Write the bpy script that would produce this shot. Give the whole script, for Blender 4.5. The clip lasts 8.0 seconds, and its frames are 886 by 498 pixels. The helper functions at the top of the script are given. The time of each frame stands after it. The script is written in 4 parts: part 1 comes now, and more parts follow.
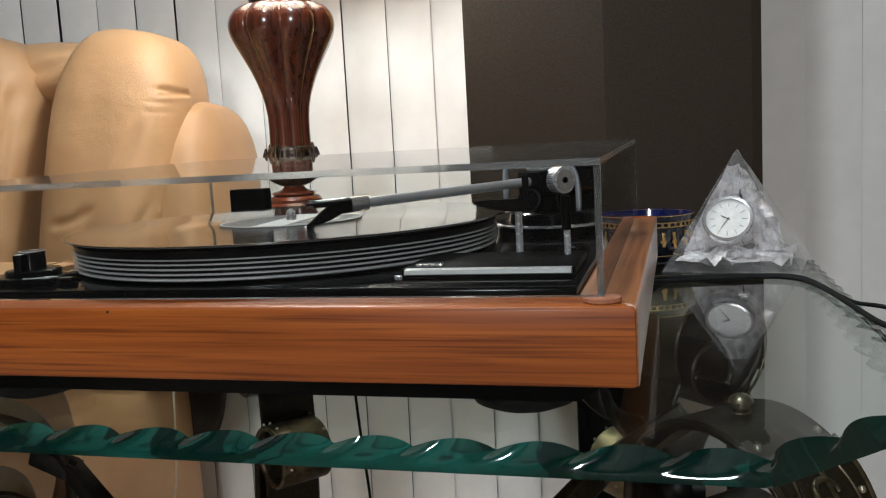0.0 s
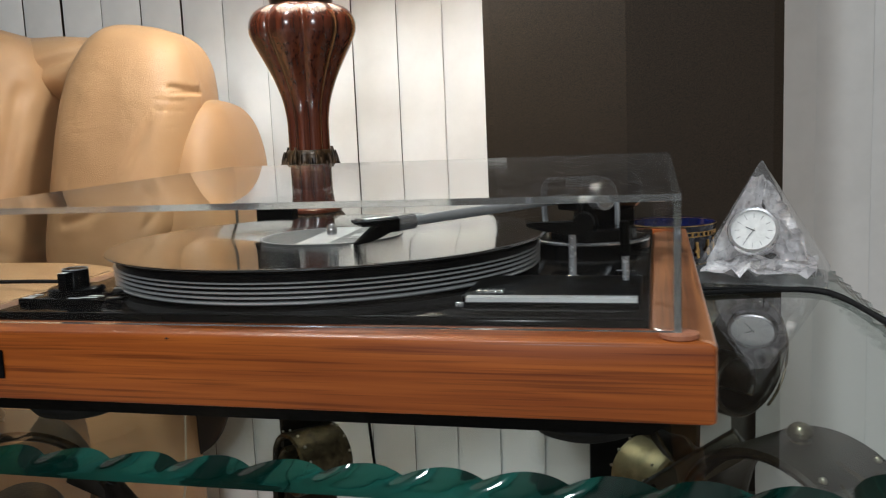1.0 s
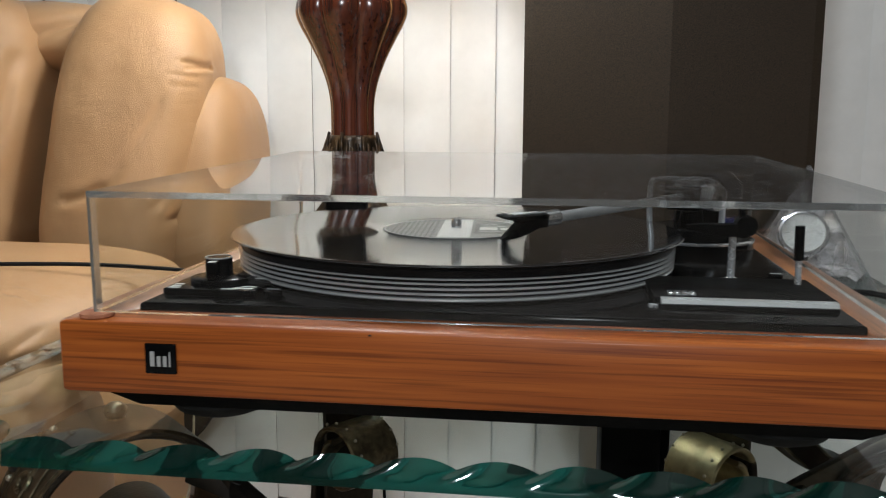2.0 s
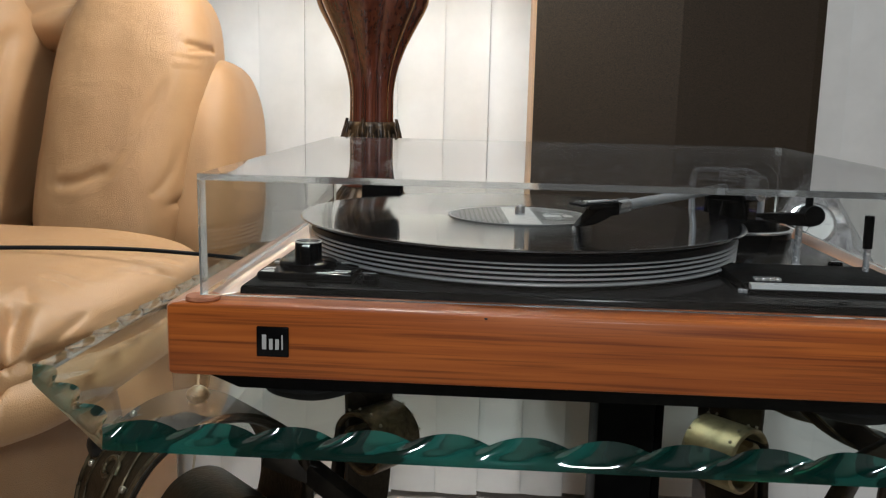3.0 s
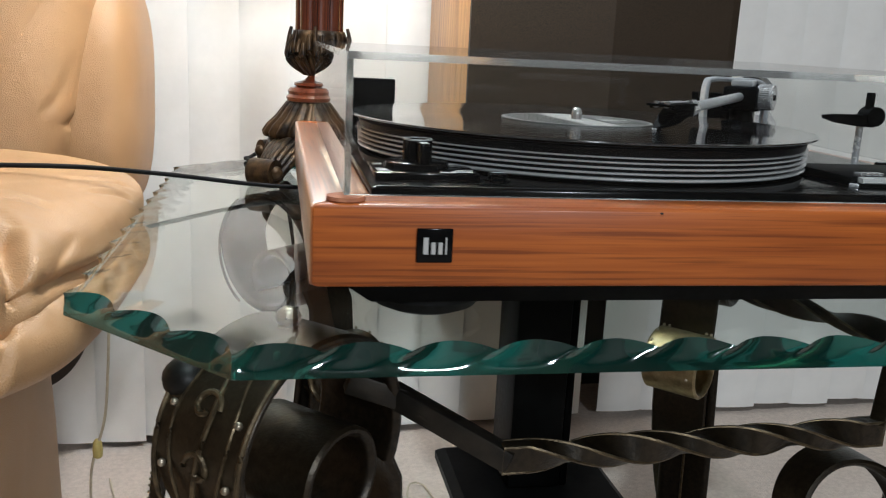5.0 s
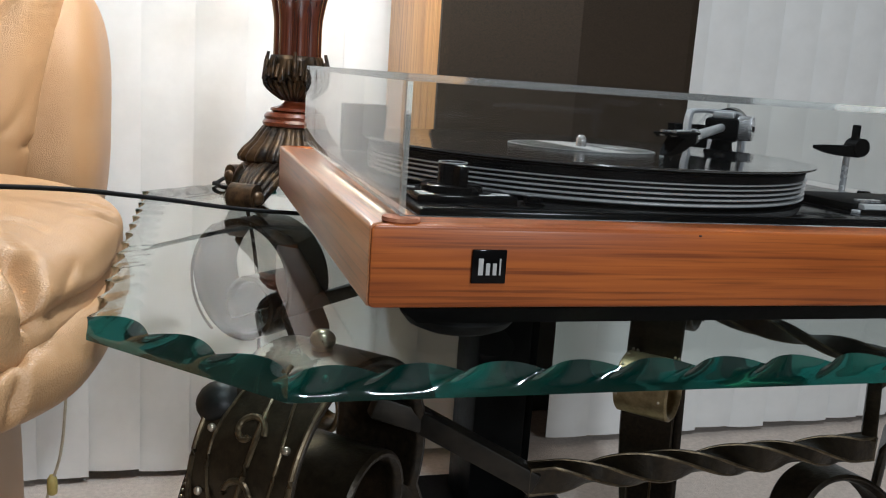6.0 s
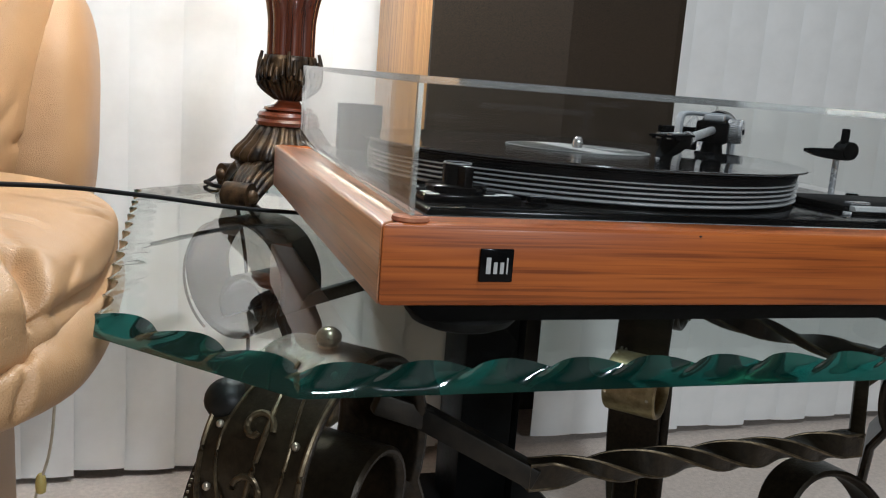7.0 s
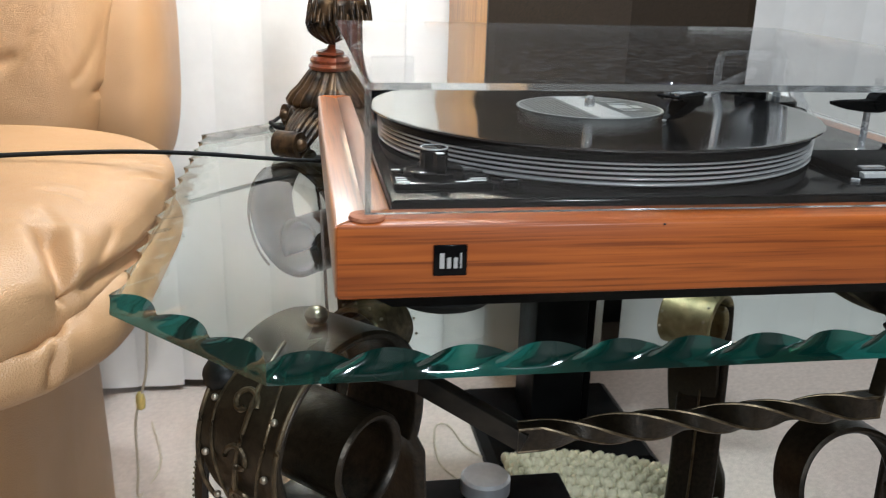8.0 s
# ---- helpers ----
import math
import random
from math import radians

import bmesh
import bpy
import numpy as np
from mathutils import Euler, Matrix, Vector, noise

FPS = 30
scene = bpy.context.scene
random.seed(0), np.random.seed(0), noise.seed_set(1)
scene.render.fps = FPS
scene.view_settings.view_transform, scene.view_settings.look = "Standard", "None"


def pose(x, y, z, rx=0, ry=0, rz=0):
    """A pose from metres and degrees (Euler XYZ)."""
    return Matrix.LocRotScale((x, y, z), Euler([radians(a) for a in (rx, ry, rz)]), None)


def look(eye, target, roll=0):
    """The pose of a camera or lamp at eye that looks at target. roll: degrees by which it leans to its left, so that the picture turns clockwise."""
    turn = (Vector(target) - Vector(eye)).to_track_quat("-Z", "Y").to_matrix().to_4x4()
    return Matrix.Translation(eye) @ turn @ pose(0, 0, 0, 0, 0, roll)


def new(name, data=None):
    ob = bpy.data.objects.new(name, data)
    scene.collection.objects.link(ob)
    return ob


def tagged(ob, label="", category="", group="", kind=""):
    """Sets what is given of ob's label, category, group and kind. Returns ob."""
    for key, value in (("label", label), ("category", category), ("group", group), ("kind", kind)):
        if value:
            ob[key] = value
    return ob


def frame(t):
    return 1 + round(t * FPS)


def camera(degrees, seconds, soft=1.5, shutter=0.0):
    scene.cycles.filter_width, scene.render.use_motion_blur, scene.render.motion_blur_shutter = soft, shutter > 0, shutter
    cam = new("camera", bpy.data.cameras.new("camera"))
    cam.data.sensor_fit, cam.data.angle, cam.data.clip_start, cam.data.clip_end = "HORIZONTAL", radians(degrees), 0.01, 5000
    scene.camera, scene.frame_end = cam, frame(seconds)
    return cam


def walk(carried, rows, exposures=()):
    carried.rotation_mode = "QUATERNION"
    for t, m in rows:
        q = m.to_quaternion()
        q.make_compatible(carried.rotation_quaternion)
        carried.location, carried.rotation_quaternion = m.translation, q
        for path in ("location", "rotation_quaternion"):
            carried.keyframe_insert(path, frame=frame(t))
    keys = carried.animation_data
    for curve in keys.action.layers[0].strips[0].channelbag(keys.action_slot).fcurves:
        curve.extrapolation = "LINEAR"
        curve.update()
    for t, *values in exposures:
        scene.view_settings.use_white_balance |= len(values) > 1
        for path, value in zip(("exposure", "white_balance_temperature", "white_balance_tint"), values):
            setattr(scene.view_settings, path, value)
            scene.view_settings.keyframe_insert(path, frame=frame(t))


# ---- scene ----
cam = camera(54.0, 8.0, soft=1.1, shutter=0.35)
PATH = [
    (0, (0.231, -0.38, 0.705), (-0.289, 1.536, 0.464), -3.1),
    (0.5, (0.227, -0.374, 0.713), (-0.304, 1.538, 0.463), -3.1),
    (1, (0.189, -0.383, 0.727), (-0.291, 1.54, 0.455), -2.4),
    (1.5, (0.111, -0.391, 0.732), (-0.289, 1.548, 0.447), -1.4),
    (2, (0.037, -0.399, 0.734), (-0.228, 1.559, 0.427), 0.2),
    (2.2, (0.014, -0.402, 0.733), (-0.223, 1.56, 0.426), 0.6),
    (3.3, (-0.067, -0.419, 0.732), (-0.103, 1.547, 0.365), 1.5),
    (3.5, (-0.079, -0.41, 0.73), (-0.046, 1.546, 0.316), 1.7),
    (4, (-0.106, -0.379, 0.718), (0.01, 1.563, 0.254), 2.0),
    (4.5, (-0.157, -0.371, 0.71), (0.115, 1.56, 0.266), 2.0),
    (4.7, (-0.188, -0.374, 0.7), (0.121, 1.549, 0.246), 2.3),
    (5.8, (-0.28, -0.361, 0.693), (0.251, 1.531, 0.318), 3.7),
    (6, (-0.287, -0.362, 0.69), (0.267, 1.525, 0.326), 3.9),
    (6.5, (-0.298, -0.364, 0.69), (0.291, 1.513, 0.332), 4.3),
    (7, (-0.302, -0.365, 0.69), (0.299, 1.508, 0.329), 4.4),
    (7.5, (-0.294, -0.371, 0.696), (0.243, 1.505, 0.263), 3.8),
    (8, (-0.226, -0.388, 0.746), (0.081, 1.489, 0.127), 1.6),
]
walk(cam, [(t, look(eye, target, roll)) for t, eye, target, roll in PATH],
     [(0.0, 0.07, 5350, 10), (1.2, 0.02, 5350, 10), (2.2, -0.04, 5350, 10), (3.4, 0.10, 5350, 10), (4.0, 0.78, 5350, 10), (4.5, 0.44, 5250, 10), (4.7, 0.42, 5250, 10), (6.0, 0.32, 5150, 10), (7.0, 0.33, 5150, 10), (7.5, 0.45, 5150, 10), (8.0, 0.64, 5150, 10)])

# ---- measures of the place ----
FLOOR, CEIL = 0.06, 2.46            # carpet and ceiling
X0, X1, Y0, Y1 = -2.2, 2.0, -2.6, 1.2
GT, GB = 0.567, 0.553               # top and underside of the glass table top
WT = 0.6305                         # top of the wooden plinth

# ---- world and lights ----
world = bpy.data.worlds.new("night")
scene.world = world
world.use_nodes = True
world.node_tree.nodes["Background"].inputs[0].default_value = (0.02, 0.025, 0.04, 1)
world.node_tree.nodes["Background"].inputs[1].default_value = 0.1


def lamp(name, kind, place, watts, colour, size=0.1, aim=None):
    data = bpy.data.lights.new(name, kind)
    data.energy, data.color = watts, colour
    if kind == "AREA":
        data.shape, data.size = "DISK", size
    else:
        data.shadow_soft_size = size
    ob = new(name, data)
    ob.matrix_world = look(place, aim) if aim else Matrix.Translation(place)
    return ob


LAMP = (-0.189, 0.535)
lamp("table_lamp_bulb", "POINT", (*LAMP, 1.15), 10.3, (1.0, 0.945, 0.815), 0.035)
lamp("ceiling_lamp_front", "AREA", (-0.05, -0.50, CEIL - 0.05), 17.5, (1.0, 0.945, 0.815), 0.13, (-0.05, -0.45, 0))
# Unseen lamp added low behind the camera to brighten floor and lower blinds.
lamp("unseen_fill_lamp", "AREA", (0.30, Y0 + 0.12, 1.55), 24.5, (1.0, 0.945, 0.815), 0.28, (0.0, 0.3, 0.4))
scene.view_settings.exposure = 0.0


# ---- materials ----
def nodes_of(name):
    m = bpy.data.materials.new(name)
    m.use_nodes = True
    return m, m.node_tree.nodes, m.node_tree.links, m.node_tree.nodes["Principled BSDF"]


def mat(name, c1, c2=None, scale=8.0, rough=0.5, metal=0.0, bump=0.0, bscale=None, stretch=(1, 1, 1), coat=0.0,
        spread=(0.35, 0.65), rvar=0.08, dist=0.001, spec=0.5, vary=0.0):
    """Two colours mixed by noise at a real-world scale, with fine relief and uneven gloss."""
    m, n, l, b = nodes_of(name)
    tc, mp = n.new("ShaderNodeTexCoord"), n.new("ShaderNodeMapping")
    mp.inputs["Scale"].default_value = stretch
    l.new(tc.outputs["Object"], mp.inputs[0])
    no = n.new("ShaderNodeTexNoise")
    no.inputs["Scale"].default_value, no.inputs["Detail"].default_value, no.inputs["Roughness"].default_value = scale, 6, 0.6
    l.new(mp.outputs[0], no.inputs["Vector"])
    ramp = n.new("ShaderNodeValToRGB")
    c2 = c2 or tuple(0.8 * v for v in c1)
    ramp.color_ramp.elements[0].position, ramp.color_ramp.elements[1].position = spread
    ramp.color_ramp.elements[0].color, ramp.color_ramp.elements[1].color = (*c1, 1), (*c2, 1)
    l.new(no.outputs[0], ramp.inputs[0])
    out = ramp.outputs[0]
    if vary:
        oi, hs = n.new("ShaderNodeObjectInfo"), n.new("ShaderNodeHueSaturation")
        mr = n.new("ShaderNodeMapRange")
        mr.inputs[3].default_value, mr.inputs[4].default_value = 1 - vary, 1 + vary
        l.new(oi.outputs["Random"], mr.inputs[0])
        l.new(mr.outputs[0], hs.inputs["Value"])
        l.new(out, hs.inputs["Color"])
        out = hs.outputs[0]
    l.new(out, b.inputs["Base Color"])
    b.inputs["Metallic"].default_value, b.inputs["Coat Weight"].default_value = metal, coat
    b.inputs["Coat Roughness"].default_value = 0.12
    b.inputs["Specular IOR Level"].default_value = spec
    rn = n.new("ShaderNodeTexNoise")
    rn.inputs["Scale"].default_value, rn.inputs["Detail"].default_value = scale * 3.1, 4
    l.new(tc.outputs["Object"], rn.inputs["Vector"])
    mr = n.new("ShaderNodeMapRange")
    mr.inputs[3].default_value, mr.inputs[4].default_value = max(0.02, rough - rvar), min(1, rough + rvar)
    l.new(rn.outputs[0], mr.inputs[0])
    l.new(mr.outputs[0], b.inputs["Roughness"])
    if bump:
        bn, bp = n.new("ShaderNodeTexNoise"), n.new("ShaderNodeBump")
        bn.inputs["Scale"].default_value, bn.inputs["Detail"].default_value = bscale or scale * 6, 5
        l.new(mp.outputs[0], bn.inputs["Vector"])
        bp.inputs["Strength"].default_value, bp.inputs["Distance"].default_value = bump, dist
        l.new(bn.outputs[0], bp.inputs["Height"])
        l.new(bp.outputs[0], b.inputs["Normal"])
    return m


def wood(name, light, dark, along, coat=0.35, rough=0.38, fine=1.0):
    """Straight-grained veneer: broad bands and fine pores, long in one axis."""
    m, n, l, b = nodes_of(name)
    tc = n.new("ShaderNodeTexCoord")

    def grain(s_long, s_cross, detail, distort):
        mp, no = n.new("ShaderNodeMapping"), n.new("ShaderNodeTexNoise")
        mp.inputs["Scale"].default_value = [s_long if k == along else s_cross for k in range(3)]
        no.inputs["Scale"].default_value, no.inputs["Detail"].default_value, no.inputs["Distortion"].default_value = 1, detail, distort
        l.new(tc.outputs["Object"], mp.inputs[0])
        l.new(mp.outputs[0], no.inputs["Vector"])
        return no.outputs[0]

    broad, pores, pale = grain(4.2 * fine, 130 * fine, 5, 0.3), grain(7 * fine, 420 * fine, 3, 0.1), grain(5, 18, 2, 0.2)
    r1, r2, r3 = (n.new("ShaderNodeValToRGB") for _ in range(3))
    r1.color_ramp.elements[0].position, r1.color_ramp.elements[1].position = 0.36, 0.64
    r1.color_ramp.elements[0].color, r1.color_ramp.elements[1].color = (*dark, 1), (*light, 1)
    r2.color_ramp.elements[0].position, r2.color_ramp.elements[1].position = 0.34, 0.5
    r2.color_ramp.elements[0].color, r2.color_ramp.elements[1].color = (0.45, 0.4, 0.38, 1), (1, 1, 1, 1)
    r3.color_ramp.elements[0].position, r3.color_ramp.elements[1].position = 0.3, 0.7
    r3.color_ramp.elements[0].color, r3.color_ramp.elements[1].color = (0.78, 0.74, 0.7, 1), (1.1, 1.08, 1.05, 1)
    l.new(broad, r1.inputs[0]), l.new(pores, r2.inputs[0]), l.new(pale, r3.inputs[0])
    last = r1.outputs[0]
    for r in (r2, r3):
        mx = n.new("ShaderNodeMix")
        mx.data_type, mx.blend_type = "RGBA", "MULTIPLY"
        mx.inputs[0].default_value = 0.8
        l.new(last, mx.inputs[6]), l.new(r.outputs[0], mx.inputs[7])
        last = mx.outputs[2]
    l.new(last, b.inputs["Base Color"])
    b.inputs["Roughness"].default_value, b.inputs["Coat Weight"].default_value, b.inputs["Coat Roughness"].default_value = rough, coat, 0.18
    bp = n.new("ShaderNodeBump")
    bp.inputs["Strength"].default_value, bp.inputs["Distance"].default_value = 0.25, 0.0002
    l.new(pores, bp.inputs["Height"]), l.new(bp.outputs[0], b.inputs["Normal"])
    return m


def clear(name, tint, ior=1.49, rough=0.01, haze=0.0, smear=0.0):
    """A clear pane: what lies behind shows through its tint, with a gloss that grows at grazing angles; haze adds a
    little dust, and paints inner reflections in the resin.
    """
    m, n, l, b = nodes_of(name)
    n.remove(b)
    tr, gl, lw, mx = (n.new(k) for k in ("ShaderNodeBsdfTransparent", "ShaderNodeBsdfGlossy", "ShaderNodeLayerWeight", "ShaderNodeMixShader"))
    tr.inputs[0].default_value = (*tint, 1)
    gl.inputs["Roughness"].default_value = rough
    lw.inputs["Blend"].default_value = 0.5
    f0 = ((ior - 1) / (ior + 1)) ** 2
    pw, ma = n.new("ShaderNodeMath"), n.new("ShaderNodeMath")
    pw.operation, ma.operation = "POWER", "MULTIPLY_ADD"
    pw.inputs[1].default_value, ma.inputs[1].default_value, ma.inputs[2].default_value = 5, 1 - f0, f0
    l.new(lw.outputs["Facing"], pw.inputs[0]), l.new(pw.outputs[0], ma.inputs[0])
    l.new(ma.outputs[0], mx.inputs[0]), l.new(tr.outputs[0], mx.inputs[1]), l.new(gl.outputs[0], mx.inputs[2])
    last = mx.outputs[0]
    if haze:
        tc, no, mr, df, m2 = (n.new(k) for k in ("ShaderNodeTexCoord", "ShaderNodeTexNoise", "ShaderNodeMapRange", "ShaderNodeBsdfDiffuse", "ShaderNodeMixShader"))
        no.inputs["Scale"].default_value, no.inputs["Detail"].default_value = 60 if not smear else smear, 8
        l.new(tc.outputs["Object"], no.inputs["Vector"])
        mr.inputs[1].default_value, mr.inputs[2].default_value, mr.inputs[3].default_value, mr.inputs[4].default_value = (0.45, 0.8, 0.2 * haze, haze) if smear < 200 else (0.48, 0.70, 0.04 * haze, haze)
        l.new(no.outputs[0], mr.inputs[0])
        df.inputs[0].default_value = (0.8, 0.8, 0.8, 1)
        l.new(mr.outputs[0], m2.inputs[0]), l.new(last, m2.inputs[1]), l.new(df.outputs[0], m2.inputs[2])
        last = m2.outputs[0]
    l.new(last, n["Material Output"].inputs[0])
    return m


def solid_glass(name, colour, ior=1.5, rough=0.02, weight=1.0, ripple=0.12):
    m, n, l, b = nodes_of(name)
    b.inputs["Base Color"].default_value = (*colour, 1)
    b.inputs["Transmission Weight"].default_value, b.inputs["IOR"].default_value, b.inputs["Roughness"].default_value = weight, ior, rough
    tc, no, bp = n.new("ShaderNodeTexCoord"), n.new("ShaderNodeTexNoise"), n.new("ShaderNodeBump")
    no.inputs["Scale"].default_value = 45
    l.new(tc.outputs["Object"], no.inputs["Vector"])
    bp.inputs["Strength"].default_value, bp.inputs["Distance"].default_value = ripple, 0.002
    l.new(no.outputs[0], bp.inputs["Height"]), l.new(bp.outputs[0], b.inputs["Normal"])
    return m


def worn_iron(name):
    """Dark patinated iron whose raised edges are rubbed back to dull brass."""
    m = mat(name, (0.007, 0.0052, 0.0035), (0.045, 0.032, 0.017), 230, 0.35, 0.6, 0.25, 520, spread=(0.30, 1.0), dist=0.0010)
    n, l = m.node_tree.nodes, m.node_tree.links
    b = n["Principled BSDF"]
    under = b.inputs["Base Color"].links[0].from_socket
    ge, mr, mx = n.new("ShaderNodeNewGeometry"), n.new("ShaderNodeMapRange"), n.new("ShaderNodeMix")
    mr.inputs[1].default_value, mr.inputs[2].default_value, mr.inputs[4].default_value = 0.56, 0.70, 0.6
    mx.data_type = "RGBA"
    l.new(ge.outputs["Pointiness"], mr.inputs[0]), l.new(mr.outputs[0], mx.inputs[0])
    l.new(under, mx.inputs[6])
    mx.inputs[7].default_value = (0.36, 0.28, 0.15, 1)
    l.new(mx.outputs[2], b.inputs["Base Color"])
    return m


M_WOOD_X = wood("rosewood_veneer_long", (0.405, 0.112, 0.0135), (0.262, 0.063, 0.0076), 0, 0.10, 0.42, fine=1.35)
# Side veneer is paler than the front; reflected sheen is put into its colour.
M_WOOD_Y = wood("rosewood_side_with_sheen", (0.47, 0.185, 0.050), (0.36, 0.125, 0.032), 1, 1.0, fine=1.5)
M_WOOD_X.node_tree.nodes["Principled BSDF"].inputs["Specular IOR Level"].default_value = 0.28
M_WOOD_Y.node_tree.nodes["Principled BSDF"].inputs["Coat IOR"].default_value = 1.95
M_WOOD_Y.node_tree.nodes["Principled BSDF"].inputs["Coat Roughness"].default_value = 0.30
M_OAK = wood("oak_veneer", (0.66, 0.37, 0.12), (0.54, 0.28, 0.08), 2, 0.15, 0.45)
M_LAMPWOOD = wood("mahogany_turned", (0.135, 0.034, 0.013), (0.075, 0.018, 0.008), 2, 1.0, 0.22)
M_LAMPRED = wood("red_turned_wood", (0.30, 0.07, 0.022), (0.17, 0.034, 0.012), 0, 0.7, 0.28)
M_BRONZE = mat("carved_bronze_wood", (0.014, 0.009, 0.006), (0.15, 0.09, 0.04), 55, 0.34, 0.40, 0.4, 240, spread=(0.42, 0.70))
M_BLACK = mat("black_lacquer", (0.003, 0.003, 0.0032), (0.0042, 0.0042, 0.0042), 90, 0.13, spec=0.10, rvar=0.0)
M_MATT = mat("black_moulded_plastic", (0.0025, 0.0025, 0.0025), (0.0045, 0.0045, 0.0045), 70, 0.5, 0, 0.08, 1500, dist=0.0002, spec=0.03)
M_RUBBER = mat("black_rubber", (0.003, 0.003, 0.003), (0.006, 0.006, 0.006), 80, 0.62, 0, 0.2, 900, dist=0.0003, spec=0.2)
M_PLATTER = mat("black_platter_paint", (0.005, 0.005, 0.0055), (0.008, 0.008, 0.0085), 60, 0.33, 0.0, spec=0.06)
M_SILVER = mat("brushed_aluminium", (0.78, 0.78, 0.79), (0.66, 0.66, 0.68), 120, 0.26, 0.6, 0.08, 900, dist=0.0002)
M_CHROME = mat("chrome", (0.82, 0.82, 0.83), (0.72, 0.72, 0.74), 60, 0.12, 0.85, rvar=0.05)
M_GREYPAINT = mat("light_grey_paint", (0.50, 0.51, 0.53), (0.43, 0.44, 0.46), 80, 0.3, 0.3)
M_GLINT = mat("inner_glint_sheet", (0.92, 0.91, 0.91), (0.66, 0.62, 0.61), 30, 0.28, 0.30, 1.0, 60, dist=0.006)
M_PAPER = mat("grey_label_paper", (0.15, 0.15, 0.145), (0.12, 0.12, 0.115), 90, 0.4)
M_STRIP = mat("silver_printed_strip", (0.50, 0.50, 0.49), (0.44, 0.44, 0.43), 120, 0.42, 0.3)
M_GREY = mat("grey_satin_metal", (0.70, 0.71, 0.73), (0.60, 0.61, 0.63), 80, 0.34, 0.7)
M_WHITE = mat("white_print", (0.72, 0.72, 0.70), (0.62, 0.62, 0.60), 200, 0.5)
M_CORK = mat("cork_felt", (0.42, 0.17, 0.08), (0.30, 0.11, 0.05), 260, 0.8, 0, 0.4, 900)
M_SLAT = mat("blind_fabric", (0.80, 0.79, 0.76), (0.74, 0.73, 0.70), 14, 0.75, 0, 0.15, 700, dist=0.0004, vary=0.03)
M_WALL = mat("wall_paint", (0.21, 0.18, 0.145), (0.17, 0.145, 0.115), 3, 0.8, 0, 0.1, 160)
M_CEIL = mat("ceiling_paint", (0.42, 0.40, 0.37), (0.37, 0.35, 0.33), 4, 0.85, 0, 0.15, 120)
M_CARPET = mat("beige_carpet", (0.70, 0.61, 0.53), (0.59, 0.51, 0.44), 130, 0.95, 0, 0.5, 420, dist=0.004, spec=0.1)
M_SKIRT = mat("dark_baseboard", (0.05, 0.045, 0.04), (0.03, 0.028, 0.026), 20, 0.6)
M_CLOTH = mat("speaker_cloth", (0.040, 0.0262, 0.0140), (0.014, 0.0092, 0.0052), 900, 0.62, 0, 0.5, 1300, dist=0.0005, spec=0.22)
M_STAND = mat("black_speaker_stand", (0.0030, 0.0030, 0.0030), (0.005, 0.005, 0.005), 40, 0.4, spec=0.06)
M_IRON = worn_iron("bronzed_iron")
M_BRASS_LIT = mat("lit_worn_brass", (0.40, 0.33, 0.18), (0.20, 0.155, 0.08), 60, 0.46, 0.75, 0.25, 200)
M_NUT = mat("dull_brass", (0.36, 0.32, 0.23), (0.16, 0.14, 0.095), 90, 0.30, 0.9)
M_IRONDARKSHADE = mat("dark_and_shaded_iron", (0.010, 0.009, 0.008), (0.030, 0.025, 0.018), 40, 0.45, 0.6, 0.3, 200)
M_RELIEF = mat("rubbed_iron_relief", (0.035, 0.026, 0.016), (0.17, 0.128, 0.07), 120, 0.36, 0.75, 0.2, 300, spread=(0.3, 0.7))
M_STRIPE = mat("grey_label_print", (0.10, 0.10, 0.095), (0.08, 0.08, 0.076), 200, 0.45)
M_RIVET = mat("rubbed_rivet_metal", (0.46, 0.40, 0.31), (0.30, 0.26, 0.19), 90, 0.34, 0.8)
M_KNUCKLE = mat("black_iron_ball", (0.004, 0.0035, 0.003), (0.009, 0.008, 0.006), 90, 0.45, 0.0, 0.2, 300, spec=0.25)
M_RIB = mat("bright_rim_metal", (0.95, 0.95, 0.96), (0.88, 0.88, 0.89), 40, 0.20, 0.45, rvar=0.03)
M_CORD = mat("black_cord", (0.004, 0.004, 0.004), (0.007, 0.007, 0.007), 90, 0.6, spec=0.15)
M_PALECORD = mat("pale_cord", (0.60, 0.52, 0.38), (0.50, 0.43, 0.31), 90, 0.5)
M_PLUG = mat("yellow_plastic", (0.62, 0.50, 0.16), (0.52, 0.42, 0.13), 60, 0.45)
M_SHADE = mat("lamp_shade_fabric", (0.62, 0.54, 0.42), (0.55, 0.47, 0.36), 60, 0.85)
M_BLUE = mat("cobalt_glaze", (0.008, 0.012, 0.09), (0.004, 0.006, 0.035), 30, 0.10, 0, coat=0.6)
M_NAVY = mat("blue_black_glaze", (0.004, 0.005, 0.014), (0.002, 0.003, 0.008), 30, 0.10, 0, coat=0.6)
M_GOLD = mat("gilt", (0.70, 0.46, 0.16), (0.46, 0.28, 0.09), 90, 0.3, 0.9)
M_KNIT = mat("cream_wool", (0.66, 0.62, 0.45), (0.55, 0.51, 0.36), 200, 0.95, 0, 0.6, 700)
M_CLEARTOP = clear("table_glass", (0.93, 0.985, 0.965), 1.75, 0.004, 0.002)
M_CLEARUNDER = clear("table_glass_underside", (0.97, 0.99, 0.985), 1.05, 0.02)
M_CLEARUNDER.node_tree.nodes["Math.001"].inputs[1].default_value = 0.12
M_EDGE = solid_glass("green_glass_edge", (0.0015, 0.056, 0.043), 1.52, 0.08, 0.78, 0.03)
